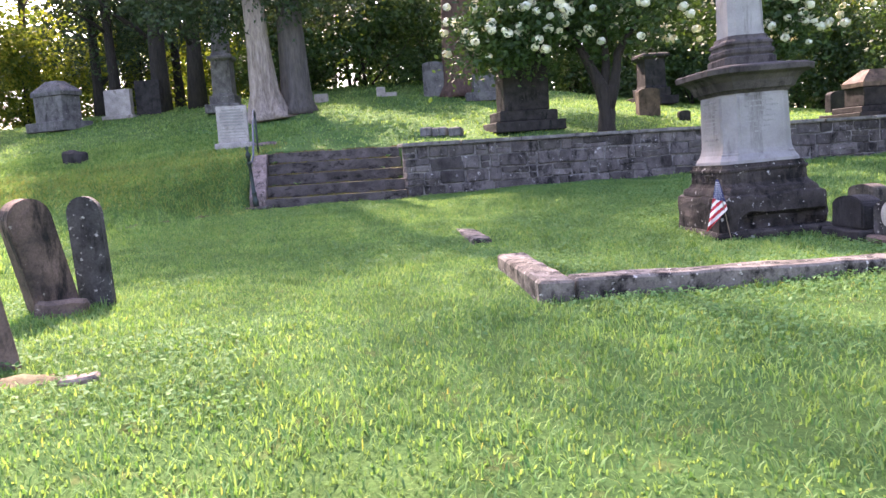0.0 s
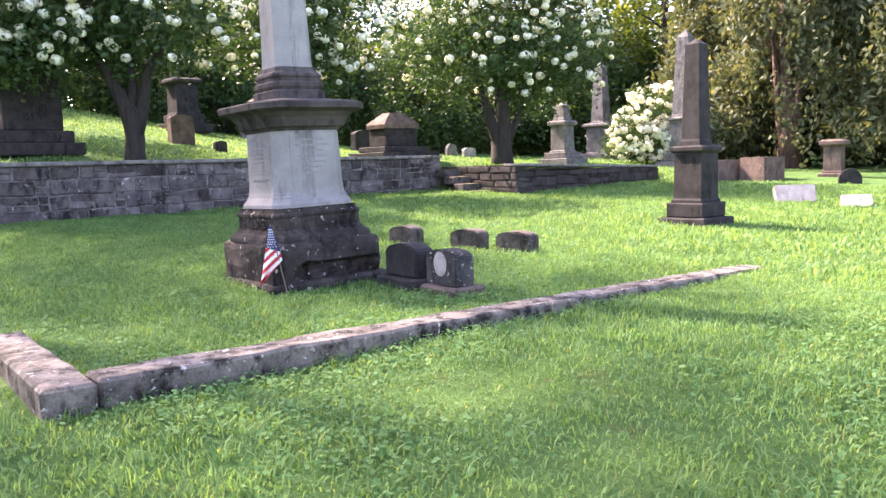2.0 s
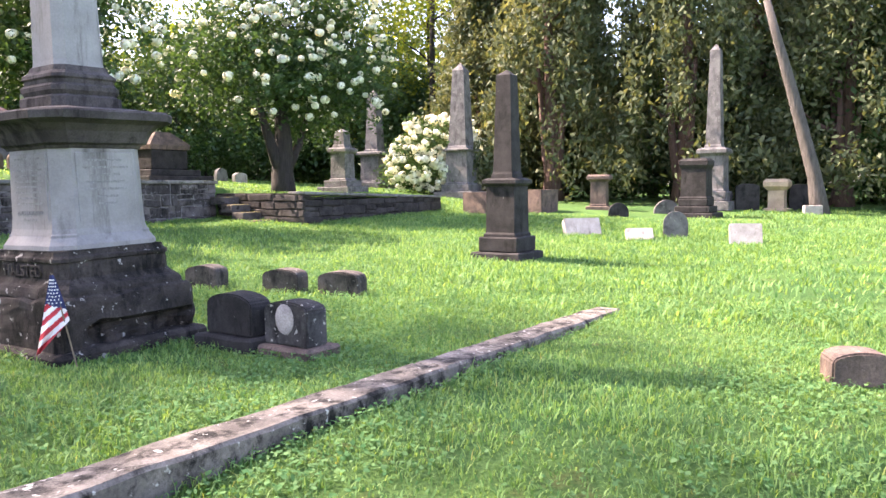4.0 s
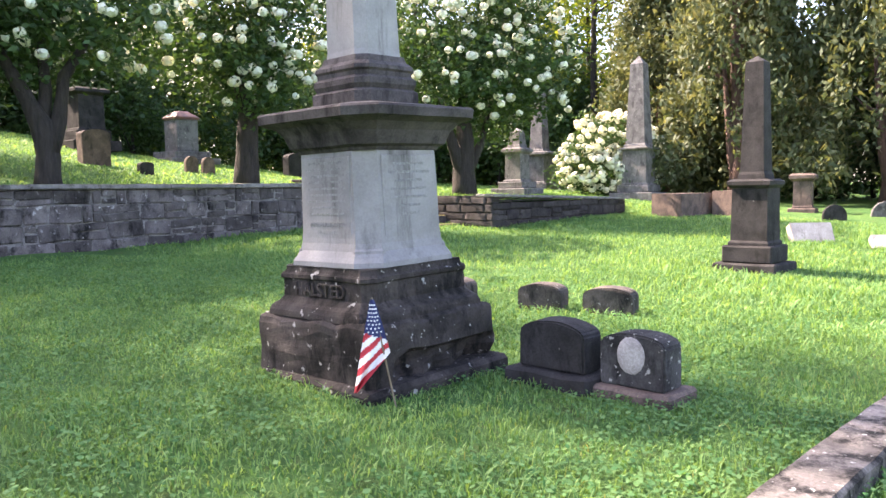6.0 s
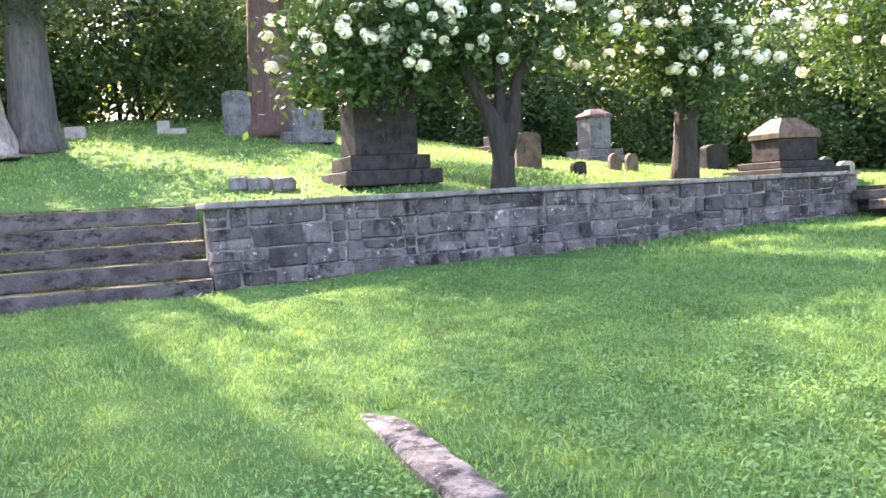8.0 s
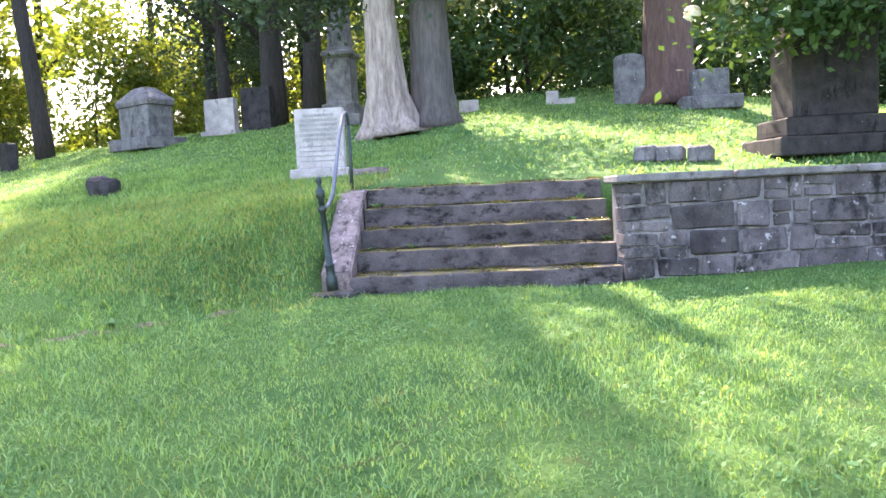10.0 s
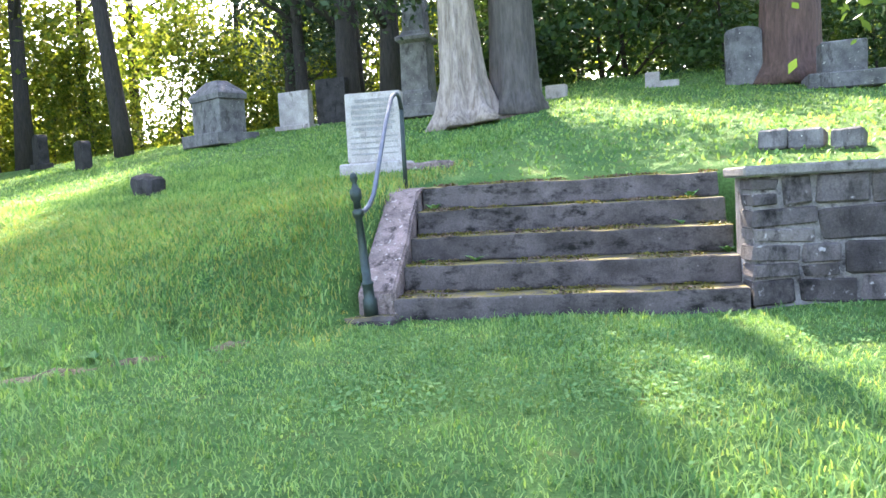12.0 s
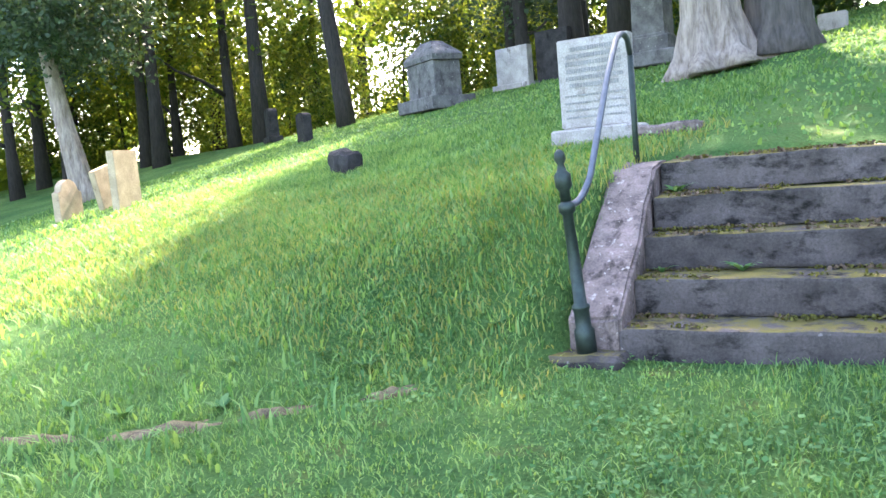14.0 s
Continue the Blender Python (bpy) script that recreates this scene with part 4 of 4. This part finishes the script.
flowering_tree(22.6, 24.0, [((0, 0, 1.5), (1.9, 1.7, 1.5), 60), ((-0.8, 0, 0.9), (1.4, 1.4, 0.9), 30), ((1.2, 0, 1.0), (1.3, 1.4, 1.0), 30)],
               620, 14, "sunlit bush covered with white blossoms", [([(0, 0, 0), (0, 0, 1.0)], [0.15, 0.05])], ball=(0.09, 0.15))


def wood_tree(seed, height, r0, crown_from, spread, leaf, material, name, label, count=95, per=75, limbs=7, bark_material=None, droop=0.0, clump=0.55):
    rng = np.random.default_rng(seed)
    g = base(name, Matrix.Identity(4), label, "tree")
    part("trunk", trunk_bm(height, r0, r0 * 0.25, rng, 0.35, limbs, spread * 0.9, crown_from / height), bark_material or M_BARK, g, "", True)
    k = rng.uniform(0, 1, count)
    zc = crown_from + (height - crown_from + 0.5) * k
    rr = spread * np.sin(np.clip(0.12 + 0.88 * (1 - k), 0, 1) * math.pi * 0.62) * np.sqrt(rng.uniform(0.05, 1, count))
    a = rng.uniform(0, 2 * math.pi, count)
    cs = np.stack([rr * np.cos(a), rr * np.sin(a), zc], 1)
    part("crown", crown_mesh("crown", rng, cs, per, clump, leaf, material, droop), None, g)
    return g


def cedar(seed, height, spread, low, label, count=230, per=110):
    rng = np.random.default_rng(seed)
    g = base("cedar_tree", Matrix.Identity(4), label, "tree")
    bm = trunk_bm(height * 0.9, 0.3, 0.06, rng, 0.3, 6, 1.5, 0.25)
    for a in (0.8, 3.0, 5.1):
        tube([(0, 0, 0.2), (0.3 * math.cos(a), 0.3 * math.sin(a), 1.5), (0.6 * math.cos(a), 0.6 * math.sin(a), 4.5)], [0.2, 0.15, 0.06], 8, bm)
    part("trunk", bm, M_REDBARK, g, "brown shredding trunk", True)
    k = rng.uniform(0, 1, count)
    zc = low + (height - low) * k
    rr = spread * (1 - k * 0.75) * rng.uniform(0.5, 1.08, count)
    a = rng.uniform(0, 2 * math.pi, count)
    cs = np.stack([rr * np.cos(a), rr * np.sin(a), zc - 0.25 * rr], 1)
    c = np.repeat(cs, per, axis=0)
    p = c + rng.normal(size=c.shape) * np.array([0.26, 0.26, 0.40])
    part("crown", arrays_mesh("crown", leaf_quads(p, 0.23, rng, 0.9, 0.42), 4, M_CEDAR), None, g, "drooping grey-green sprays")
    return g


def scatter(proto, spots, rng):
    first = True
    for x, y, s in spots:
        m = stand(x, y, rng.uniform(0, 360), 0.05) @ Matrix.Diagonal((s, s, s * rng.uniform(0.9, 1.15), 1))
        if first:
            proto.matrix_basis = m
            first = False
        else:
            c = copy_thing(proto, Matrix.Identity(4))
            c.matrix_basis = m


rngp = random.Random(8)
tall = [wood_tree(21, 17, 0.20, 5.0, 3.0, 0.24, M_WOODLEAF, "woodland_tree", "slender dark-trunked tree in the woods", 120, 58),
        wood_tree(22, 15, 0.17, 2.8, 2.6, 0.22, M_WOODLEAF, "woodland_tree", "slender leafy tree in the woods", 120, 58),
        wood_tree(23, 19, 0.26, 6.0, 3.2, 0.24, M_WOODLEAF, "woodland_tree", "tall dark-trunked tree in the woods", 120, 58),
        wood_tree(24, 16, 0.24, 2.6, 2.5, 0.20, M_CONIFER, "conifer", "dark evergreen with drooping boughs", 140, 62, 8, None, 0.5),
        wood_tree(25, 4.2, 0.06, 0.4, 1.7, 0.17, M_WOODLEAF, "understorey_shrub", "leafy young tree at the wood's edge", 60, 80, 4),
        wood_tree(26, 4.6, 0.06, 0.3, 2.0, 0.19, M_LEAF, "understorey_shrub", "dense dark evergreen shrub at the wood's edge", 70, 90, 4)]
LEFTWOOD = [(-32, 30.5), (-30, 33.5), (-27.5, 33), (-30.2, 30.0), (-33.5, 33), (-31.2, 26.8), (-36, 28), (-39, 31), (-34.5, 36), (-30.5, 39), (-42, 31), (-34, 26), (-37.5, 34), (-19, 43),
            (-41, 24), (-44, 28), (-38, 40), (-32, 44), (-26, 45), (-20, 46), (-15.5, 41), (-44, 36), (-36, 22), (-40, 18)]
BACKWOOD = [(-17, 40), (-14, 43), (-7, 39), (-3, 41), (1, 40), (5, 41), (9, 39), (12, 42), (16, 39), (20, 41), (24, 38), (28, 36), (31, 32), (-6, 45), (2, 46),
            (10, 47), (18, 47), (26, 44), (33, 39), (30.5, 26), (35, 28), (36, 22), (34, 17), (36, 11), (35, 5), (38, 0), (33, 34)]
spots = {0: [], 1: [], 2: [], 3: [], 4: [], 5: []}
for i, (x, y) in enumerate(LEFTWOOD):
    spots[(0, 1, 2, 0, 1)[i % 5]].append((x, y, rngp.uniform(1.1, 1.35)))
for i, (x, y) in enumerate(BACKWOOD):
    spots[(3, 1, 0, 1, 1)[i % 5]].append((x, y, rngp.uniform(0.5, 0.68) if x < 22 else rngp.uniform(0.8, 1.1)))
spots[3] += [(-11.0, 31.4, 1.15), (-13.2, 33.2, 1.25), (-15.5, 34.0, 0.95), (-17.5, 36.5, 1.0)]
for i in range(90):
    a = i / 89
    x, y = (-46 + 34 * a * 1.1, 30 + 14 * a) if i % 2 else (-10 + 46 * a, 35.5 + 3.5 * math.sin(i))
    if i % 4 == 1:
        continue
    spots[4 if i % 2 else 5].append((x + rngp.uniform(-1.5, 1.5), y + rngp.uniform(-1.5, 3), rngp.uniform(0.7, 1.3)))
for i in range(14):
    spots[5].append((31 + rngp.uniform(-1.5, 3), 27 - 2.2 * i, rngp.uniform(0.8, 1.4)))
for k, proto in enumerate(tall):
    scatter(proto, spots[k], rngp)


def far_woods():
    """A deep belt of leaves that closes the view behind the trees."""
    rng = np.random.default_rng(90)
    n = 46000
    a = rng.uniform(radians(-35), radians(205), n)
    d = rng.uniform(46, 62, n)
    z = rng.uniform(0, 1, n) ** 1.4 * np.where(np.cos(a) < -0.15, 9.0, 10.0)
    gap = np.sin(a * 23) * np.sin(a * 9.3 + z * 0.5) + 0.5 * np.sin(a * 61 + z)
    keep = gap > np.where(np.cos(a) < -0.15, -0.1, -0.55)
    p = np.stack([d * np.cos(a), 8 + d * np.sin(a), z], 1)[keep]
    p[:, 2] += ground_z(p[:, 0], p[:, 1])
    # Leaf colour stands in for light: sunny green west, half shade-dark elsewhere.
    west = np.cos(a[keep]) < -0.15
    for pts, material, label in ((p[west], M_WOODLEAF, "far woods in a bright sunlit leaf colour"), (p[~west][::2], M_LEAF, "far woods in a deep green darkened for shade"), (p[~west][1::2], M_WOODLEAF, "green far woods")):
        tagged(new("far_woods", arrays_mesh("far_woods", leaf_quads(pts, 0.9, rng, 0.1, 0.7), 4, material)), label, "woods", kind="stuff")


far_woods()
ced = [cedar(31, 10.5, 3.1, 1.5, "large cedar with drooping grey-green foliage"), cedar(32, 9.0, 2.7, 1.2, "cedar with drooping grey-green foliage")]
scatter(ced[0], [(25.2, 20.5, 1.0), (27.0, 16.2, 1.05), (29.4, 11.6, 1.0), (30.5, 7.0, 1.05)], rngp)
scatter(ced[1], [(28.5, 22.5, 1.2), (31.0, 15.0, 1.2), (32.0, 2.0, 1.1), (26.6, 24.8, 1.1)], rngp)


def leaning_trunk(x, y, pts, rad, material, label, name="tree_trunk", crown=None, seed=3, flutes=0.0):
    g = base(name, stand(x, y, 0, 0.08), label, "tree")
    bm = tube(pts, rad, 18)
    bmesh.ops.subdivide_edges(bm, edges=bm.edges[:], cuts=1, use_grid_fill=True)
    if flutes:
        for v in bm.verts:
            a = math.atan2(v.co.y, v.co.x)
            k = 1 + flutes * math.sin(a * 7 + v.co.z * 0.6) * math.exp(-max(v.co.z, 0) * 0.6)
            v.co.x *= k
            v.co.y *= k
    rough_up(bm, 0.03, 5, seed)
    part("trunk", bm, material, g, "", True)
    if crown:
        rng = np.random.default_rng(seed)
        cs = np.concatenate([clumps(rng, c, r, n, 0.25) for c, r, n in crown])
        part("crown", crown_mesh("crown", rng, cs, 110, 0.42, 0.15, M_CONIFER, 0.6), None, g, "hanging blue-green foliage")
    return g


# Trunk is seen; crown lobes above 8 m are unseen, added to shade the lawn.
leaning_trunk(-6.3, 24.6, [(0.05, 0, 0), (0, 0, 0.35), (-0.05, 0, 0.9), (-0.12, 0, 2.2), (-0.2, 0, 4.5), (-0.3, 0, 9), (-0.2, 0, 15), (0, 0, 20)], [0.82, 0.56, 0.42, 0.34, 0.30, 0.26, 0.18, 0.06], M_SNAG,
              "old cedar with a pale shredded flaring trunk", "old_cedar", [((-1.8, 0.6, 4.3), (2.2, 1.6, 1.1), 46), ((1.6, 0.6, 4.1), (1.8, 1.4, 1.0), 34), ((-0.8, 0.5, 7), (2.2, 2.0, 2.0), 30), ((-0.4, 0.3, 11.5), (4.2, 3.6, 3.0), 62), ((0.4, 0, 16.0), (4.2, 3.8, 3.2), 62), ((0.6, 0, 20.0), (3.4, 2.8, 2.2), 38), ((3.2, 0.4, 13.4), (3.0, 2.8, 2.8), 58), ((4.0, 0.3, 8.8), (2.6, 2.2, 1.5), 36)], 41, 0.22)
leaning_trunk(-5.55, 25.2, [(0, 0, 0), (0, 0, 0.5), (0, 0, 3), (0.1, 0, 9)], [0.66, 0.46, 0.38, 0.14], M_GREYBARK, "grey-brown cedar trunk beside a pale one", "old_cedar", None, 42, 0.15)
leaning_trunk(-0.55, 28.6, [(0, 0, 0), (0, 0, 0.5), (0.05, 0, 4), (0.1, 0, 11)], [0.85, 0.62, 0.5, 0.25], M_REDBARK, "broad reddish conifer trunk on the crest", "conifer",
              [((0, 0, 8.0), (2.6, 2.4, 2.4), 70), ((1.9, -1.2, 4.6), (1.6, 1.1, 0.7), 26)], 43, 0.1)
leaning_trunk(-23.0, 22.8, [(0.3, 0.2, 0), (0.15, 0.1, 0.8), (-0.1, 0, 2.2), (-0.4, -0.1, 4.2), (-0.5, 0, 7)], [0.42, 0.3, 0.24, 0.18, 0.08], M_SNAG, "sunlit pale-barked leaning cedar", "old_cedar",
              [((-0.9, 0, 6.0), (2.8, 2.4, 2.4), 90), ((1.6, 0, 5.0), (1.8, 1.6, 1.5), 44)], 44, 0.12)
leaning_trunk(25.4, 11.1, [(0.1, 0, 0), (0.0, 0.15, 1.2), (-0.3, 0.9, 4.2), (-0.5, 1.5, 6.5)], [0.3, 0.2, 0.15, 0.1], M_GREYBARK, "bare leaning grey trunk before cedars", "dead_tree", None, 45, 0.1)
leaning_trunk(-21.0, 31.0, [(0.3, 0, 0), (0.15, 0, 2), (-0.7, 0, 9), (-1.3, 0, 15)], [0.34, 0.27, 0.2, 0.08], M_BARK, "dark leaning trunk at the wood's edge", "woodland_tree", None, 46)
leaning_trunk(-12.6, 31.8, [(0.0, 0, 0), (0, 0, 2), (0.1, 0, 8), (0.1, 0, 14)], [0.4, 0.32, 0.25, 0.1], M_BARK, "dark straight trunk beside a headstone", "woodland_tree", None, 47)


# ---- grass, soil and small growth ----
SOIL = [(-6.15, 14.68, 0.42, 0.10, 38), (-5.72, 15.12, 0.30, 0.07, 48), (-6.85, 14.28, 0.36, 0.07, 28), (-5.25, 15.6, 0.22, 0.07, 45), (-2.15, 4.75, 0.3, 0.14, 20)]


def in_stone(x, y):
    """Where stone covers the ground."""
    f = wall_y(x)
    bad = (x > -1.45) & (x < 18.3) & (y > f - 0.04) & (y < f + 0.5)
    bad |= (x > -4.62) & (x < -1.3) & (y > f - 0.02) & (y < f + 1.9)
    c, s = math.cos(radians(9.0)), math.sin(radians(9.0))
    dx, dy = x - 3.33, y - 10.02
    bad |= (np.abs(c * dx + s * dy) < 0.66) & (np.abs(-s * dx + c * dy) < 0.66)
    c, s = math.cos(radians(9.6)), math.sin(radians(9.6))
    dx, dy = x - 0.98, y - 6.36
    u, v = c * dx + s * dy, -s * dx + c * dy
    bad |= (u > -0.3) & (u < 6.5) & (v > -0.0) & (v < 0.27)
    bad |= (u > -0.3) & (u < 0.0) & (v > -0.02) & (v < 1.7)
    c, s = math.cos(radians(10)), math.sin(radians(10))
    dx, dy = x - 0.26, y - 10.05
    u, v = c * dx + s * dy, -s * dx + c * dy
    bad |= (np.abs(u) < 0.12) & (v > 0.02) & (v < 1.54)
    dx, dy = x - 10.65, y - 11.4
    bad |= (np.abs(dx) < 0.47) & (np.abs(dy) < 0.47)
    for ex, ey, rx, ry, turn in SOIL:
        c, s = math.cos(radians(turn)), math.sin(radians(turn))
        u, v = c * (x - ex) + s * (y - ey), -s * (x - ex) + c * (y - ey)
        bad |= (u / rx) ** 2 + (v / ry) ** 2 < 0.55 + 0.3 * np.sin(9 * x + 7 * y)
    return bad


def patchiness(x, y):
    return (np.sin(1.7 * x + 0.9 * np.sin(1.1 * y)) * np.sin(1.3 * y + 1.1 * np.sin(0.8 * x)) + 0.6 * np.sin(4.1 * x + 2.2 * y) * np.sin(3.3 * y - 1.9 * x)) * 0.5


def grass_mesh(name, rng, n, x0, x1, y0, y1, length, width, material=None, tufts=0):
    x, y = rng.uniform(x0, x1, n), rng.uniform(y0, y1, n)
    if tufts:
        k = rng.integers(0, tufts, n)
        x, y = x[:tufts][k] + rng.normal(0, 0.035, n), y[:tufts][k] + rng.normal(0, 0.035, n)
    edge = np.minimum(np.minimum(x - x0, x1 - x), np.minimum(y - y0, y1 - y))
    keep = ~in_stone(x, y) & (rng.uniform(-0.6, 1.2, n) < edge)
    x, y = x[keep], y[keep]
    n = len(x)
    z = ground_z(x, y)
    tall_ = np.clip(1.0 + 0.55 * patchiness(x, y), 0.35, 1.7)
    h = length * tall_ * rng.uniform(0.45, 1.35, n)
    a = rng.uniform(0, 2 * math.pi, n)
    lean = rng.uniform(0.2, 1.5, n) * h
    w = width * rng.uniform(0.7, 1.4, n)
    t = np.stack([np.cos(a), np.sin(a), np.zeros(n)], 1)
    s = np.stack([-np.sin(a), np.cos(a), np.zeros(n)], 1)
    p = np.stack([x, y, z - 0.006], 1)
    up = np.array([0, 0, 1.0])
    mid = p + t * (lean * 0.3)[:, None] + up * (h * 0.6)[:, None]
    tip = p + t * lean[:, None] + up * (h * 0.92)[:, None]
    w = w[:, None]
    v5 = np.stack([p - s * w * 0.5, p + s * w * 0.5, mid + s * w * 0.45, mid - s * w * 0.45, tip], 1)
    me = bpy.data.meshes.new(name)
    me.vertices.add(n * 5)
    me.vertices.foreach_set("co", v5.astype(np.float32).ravel())
    loops = ((np.arange(n) * 5)[:, None] + np.array([0, 1, 2, 3, 3, 2, 4])).astype(np.int32)
    me.loops.add(loops.size)
    me.loops.foreach_set("vertex_index", loops.ravel())
    me.polygons.add(n * 2)
    me.polygons.foreach_set("loop_start", ((np.arange(n) * 7)[:, None] + np.array([0, 4])).astype(np.int32).ravel())
    me.polygons.foreach_set("loop_total", np.tile(np.array([4, 3], dtype=np.int32), n))
    me.materials.append(material or M_GRASS)
    me.update()
    return me


def build_grass():
    rng = np.random.default_rng(77)
    for args, label in (((230000, -6.5, 9.0, 0.5, 10.2, 0.040, 0.0075), "thick uncut green grass"), ((210000, -9.0, 6.0, 8.8, 18.0, 0.042, 0.0078), "thick uncut green grass"),
                        ((70000, 4.0, 19.5, 7.5, 21.0, 0.075, 0.012), "sunlit green grass"), ((45000, -14.0, -4.5, 15.5, 23.0, 0.085, 0.012), "rough grass on the bank"),
                        ((90000, -24.0, 24.0, 18.5, 33.0, 0.055, 0.026), "grass on the upper terrace"), ((34000, 7.0, 28.0, -3.0, 13.0, 0.08, 0.02), "sunlit green grass"), ((26000, -12.0, -4.4, 15.6, 19.5, 0.07, 0.01, M_DRYGRASS), "dry yellow grass on the bank"), ((9000, -6, 9, 1, 17, 0.05, 0.005, M_DRYGRASS), "dry blades in the lawn"),
                        ((26000, -24.0, -5.0, 2.0, 21.0, 0.1, 0.02), "grass at the foot of the bank")):
        tagged(new("grass", grass_mesh("grass", rng, *args)), label, "grass", kind="stuff")
    # taller tufts
    for (x0, x1, y0, y1), label in (((-6, 8.5, 1, 9.6), "longer tufts of grass"), ((-8.5, 5.5, 9.2, 17.5), "longer tufts of grass"), ((-13, -4.6, 15.6, 20), "coarse tufts on the bank")):
        me = grass_mesh("grass_tufts", rng, 30000, x0, x1, y0, y1, 0.068, 0.0055, None, 2600)
        tagged(new("grass_tufts", me), label, "grass", kind="stuff")
    n = 300000
    x, y = rng.uniform(-6, 9, n), rng.uniform(1.0, 17, n)
    plot = sstep(0.4, 1.4, x) * (1 - sstep(6.5, 8.5, x)) * sstep(6.4, 7.2, y)
    keep = ~in_stone(x, y) & (patchiness(y * 0.7, x * 0.7) + 0.5 * plot + rng.normal(0, 0.14, n) > 0.28)
    x, y = x[keep], y[keep]
    n = len(x)
    p = np.stack([x, y, ground_z(x, y) + rng.uniform(0.02, 0.055, n)], 1)
    a = rng.normal(size=(n, 3)) * np.array([1, 1, 0.3])
    a /= np.linalg.norm(a, axis=1)[:, None]
    b = np.cross(a, np.array([0, 0, 1.0]) + 0.3 * rng.normal(size=(n, 3)))
    s = rng.uniform(0.008, 0.018, n)[:, None]
    tagged(new("clover", arrays_mesh("clover", np.stack([p - a * s, p + b * s * 0.8, p + a * s, p - b * s * 0.8], 1), 4, M_CLOVER)), "low clover leaves in the lawn", "clover", kind="stuff")


build_grass()


def fern_tuft(x, y, z, n, length, seed, label, parent=None):
    rng = np.random.default_rng(seed)
    bm = bmesh.new()
    for i in range(n):
        a, l = rng.uniform(0, 6.28), length * rng.uniform(0.6, 1.2)
        d, s = Vector((math.cos(a), math.sin(a), 0)), Vector((-math.sin(a), math.cos(a), 0))
        prev = None
        for k in np.linspace(0, 1, 5):
            p = d * l * k * 0.8 + Vector((0, 0, l * (0.9 * k - 0.55 * k * k)))
            w = l * 0.13 * (math.sin(math.pi * min(k + 0.12, 1.0)) + 0.03)
            cur = (bm.verts.new(p - s * w), bm.verts.new(p + s * w))
            if prev:
                bm.faces.new((prev[0], prev[1], cur[1], cur[0]))
            prev = cur
    tagged(part("weed_tuft", bm, M_CLOVER, None, at=pose(x, y, z)), label, "plant", "weeds on the steps")


SM = pose(-4.22, 16.60, 0.19, 0, 0, STAIR_TURN)
for lx, i, n, l, sd in ((2.62, 3, 9, 0.2, 1), (2.5, 2, 8, 0.16, 2), (2.84, 1, 10, 0.15, 3), (0.62, 1, 16, 0.15, 4), (0.12, 3, 12, 0.17, 5), (0.12, 1, 9, 0.12, 6)):
    p = SM @ Vector((lx, (i + 1) * TREAD - 0.05, (i + 1) * RISE - 0.005))
    fern_tuft(p.x, p.y, p.z, n, l, sd, "small green weed growing from the steps")
for x, y, n, l, sd in ((-6.05, 15.0, 12, 0.15, 8), (-6.6, 14.7, 10, 0.13, 9), (-5.55, 15.75, 10, 0.12, 10), (-4.95, 16.3, 12, 0.13, 11), (-7.1, 14.6, 10, 0.13, 12), (-5.9, 15.7, 9, 0.11, 13), (-6.4, 15.4, 9, 0.13, 14), (-7.3, 14.2, 9, 0.11, 15)):
    fern_tuft(x, y, gz(x, y), n, l, sd, "leafy green weed at the foot of the bank")


def step_growth():
    """Moss cushions, litter and small leaves along the joints between treads and risers."""
    rng = np.random.default_rng(64)
    moss, litter = [], []
    for i in range(5):
        z = (i + 1) * RISE
        for _ in range(150):
            lx = rng.uniform(0.02, STAIR_W - 0.02)
            if noise.noise(Vector((lx * 2.3, i * 3.7, 0))) < -0.05 and lx > 0.25:
                continue
            ly = (i + 1) * TREAD - abs(rng.normal(0, 0.03)) - 0.005 if i < 4 else i * TREAD + rng.uniform(0.02, 0.3)
            if rng.random() < 0.3:
                ly = i * TREAD + rng.uniform(0.015, 0.06)
            p = np.array(SM @ Vector((lx, ly, z)))
            q = p + rng.normal(size=(14, 3)) * np.array([0.035, 0.02, 0.006]) + np.array([0, 0, 0.012])
            (moss if rng.random() < 0.72 else litter).append(q)
    for pts, material, size, label in ((moss, M_MOSS, 0.022, "yellow-green moss on the stone steps"), (litter, M_DEBRIS, 0.03, "dead leaf litter on the stone steps")):
        tagged(new("step_growth", arrays_mesh("step_growth", leaf_quads(np.concatenate(pts), size, rng, 0.0, 0.7), 4, material)), label, "moss", kind="stuff")


step_growth()


def soil_patch(x, y, rx, ry, seed, turn=0):
    bm = bmesh.new()
    bmesh.ops.create_grid(bm, x_segments=16, y_segments=10, size=1.0)
    rng = random.Random(seed)
    for v in bm.verts:
        k = math.hypot(v.co.x, v.co.y) + 0.5 * noise.noise(v.co * 2.2 + Vector((seed, 0, 0)))
        q = pose(0, 0, 0, 0, 0, turn) @ Vector((v.co.x * rx, v.co.y * ry, 0))
        v.co = Vector((q.x, q.y, gz(x + q.x, y + q.y) - gz(x, y) + 0.035 - 0.045 * k + 0.02 * noise.noise(v.co * 5)))
    tagged(part("bare_soil", bm, M_SOIL, None, "", True, pose(x, y, gz(x, y))), "crumbling bare brown soil at the foot of the bank", "soil", kind="stuff")


for i, (x, y, rx, ry, turn) in enumerate(SOIL):
    soil_patch(x, y, rx, ry, i + 1, turn)

# wall pieces last
build_walls()
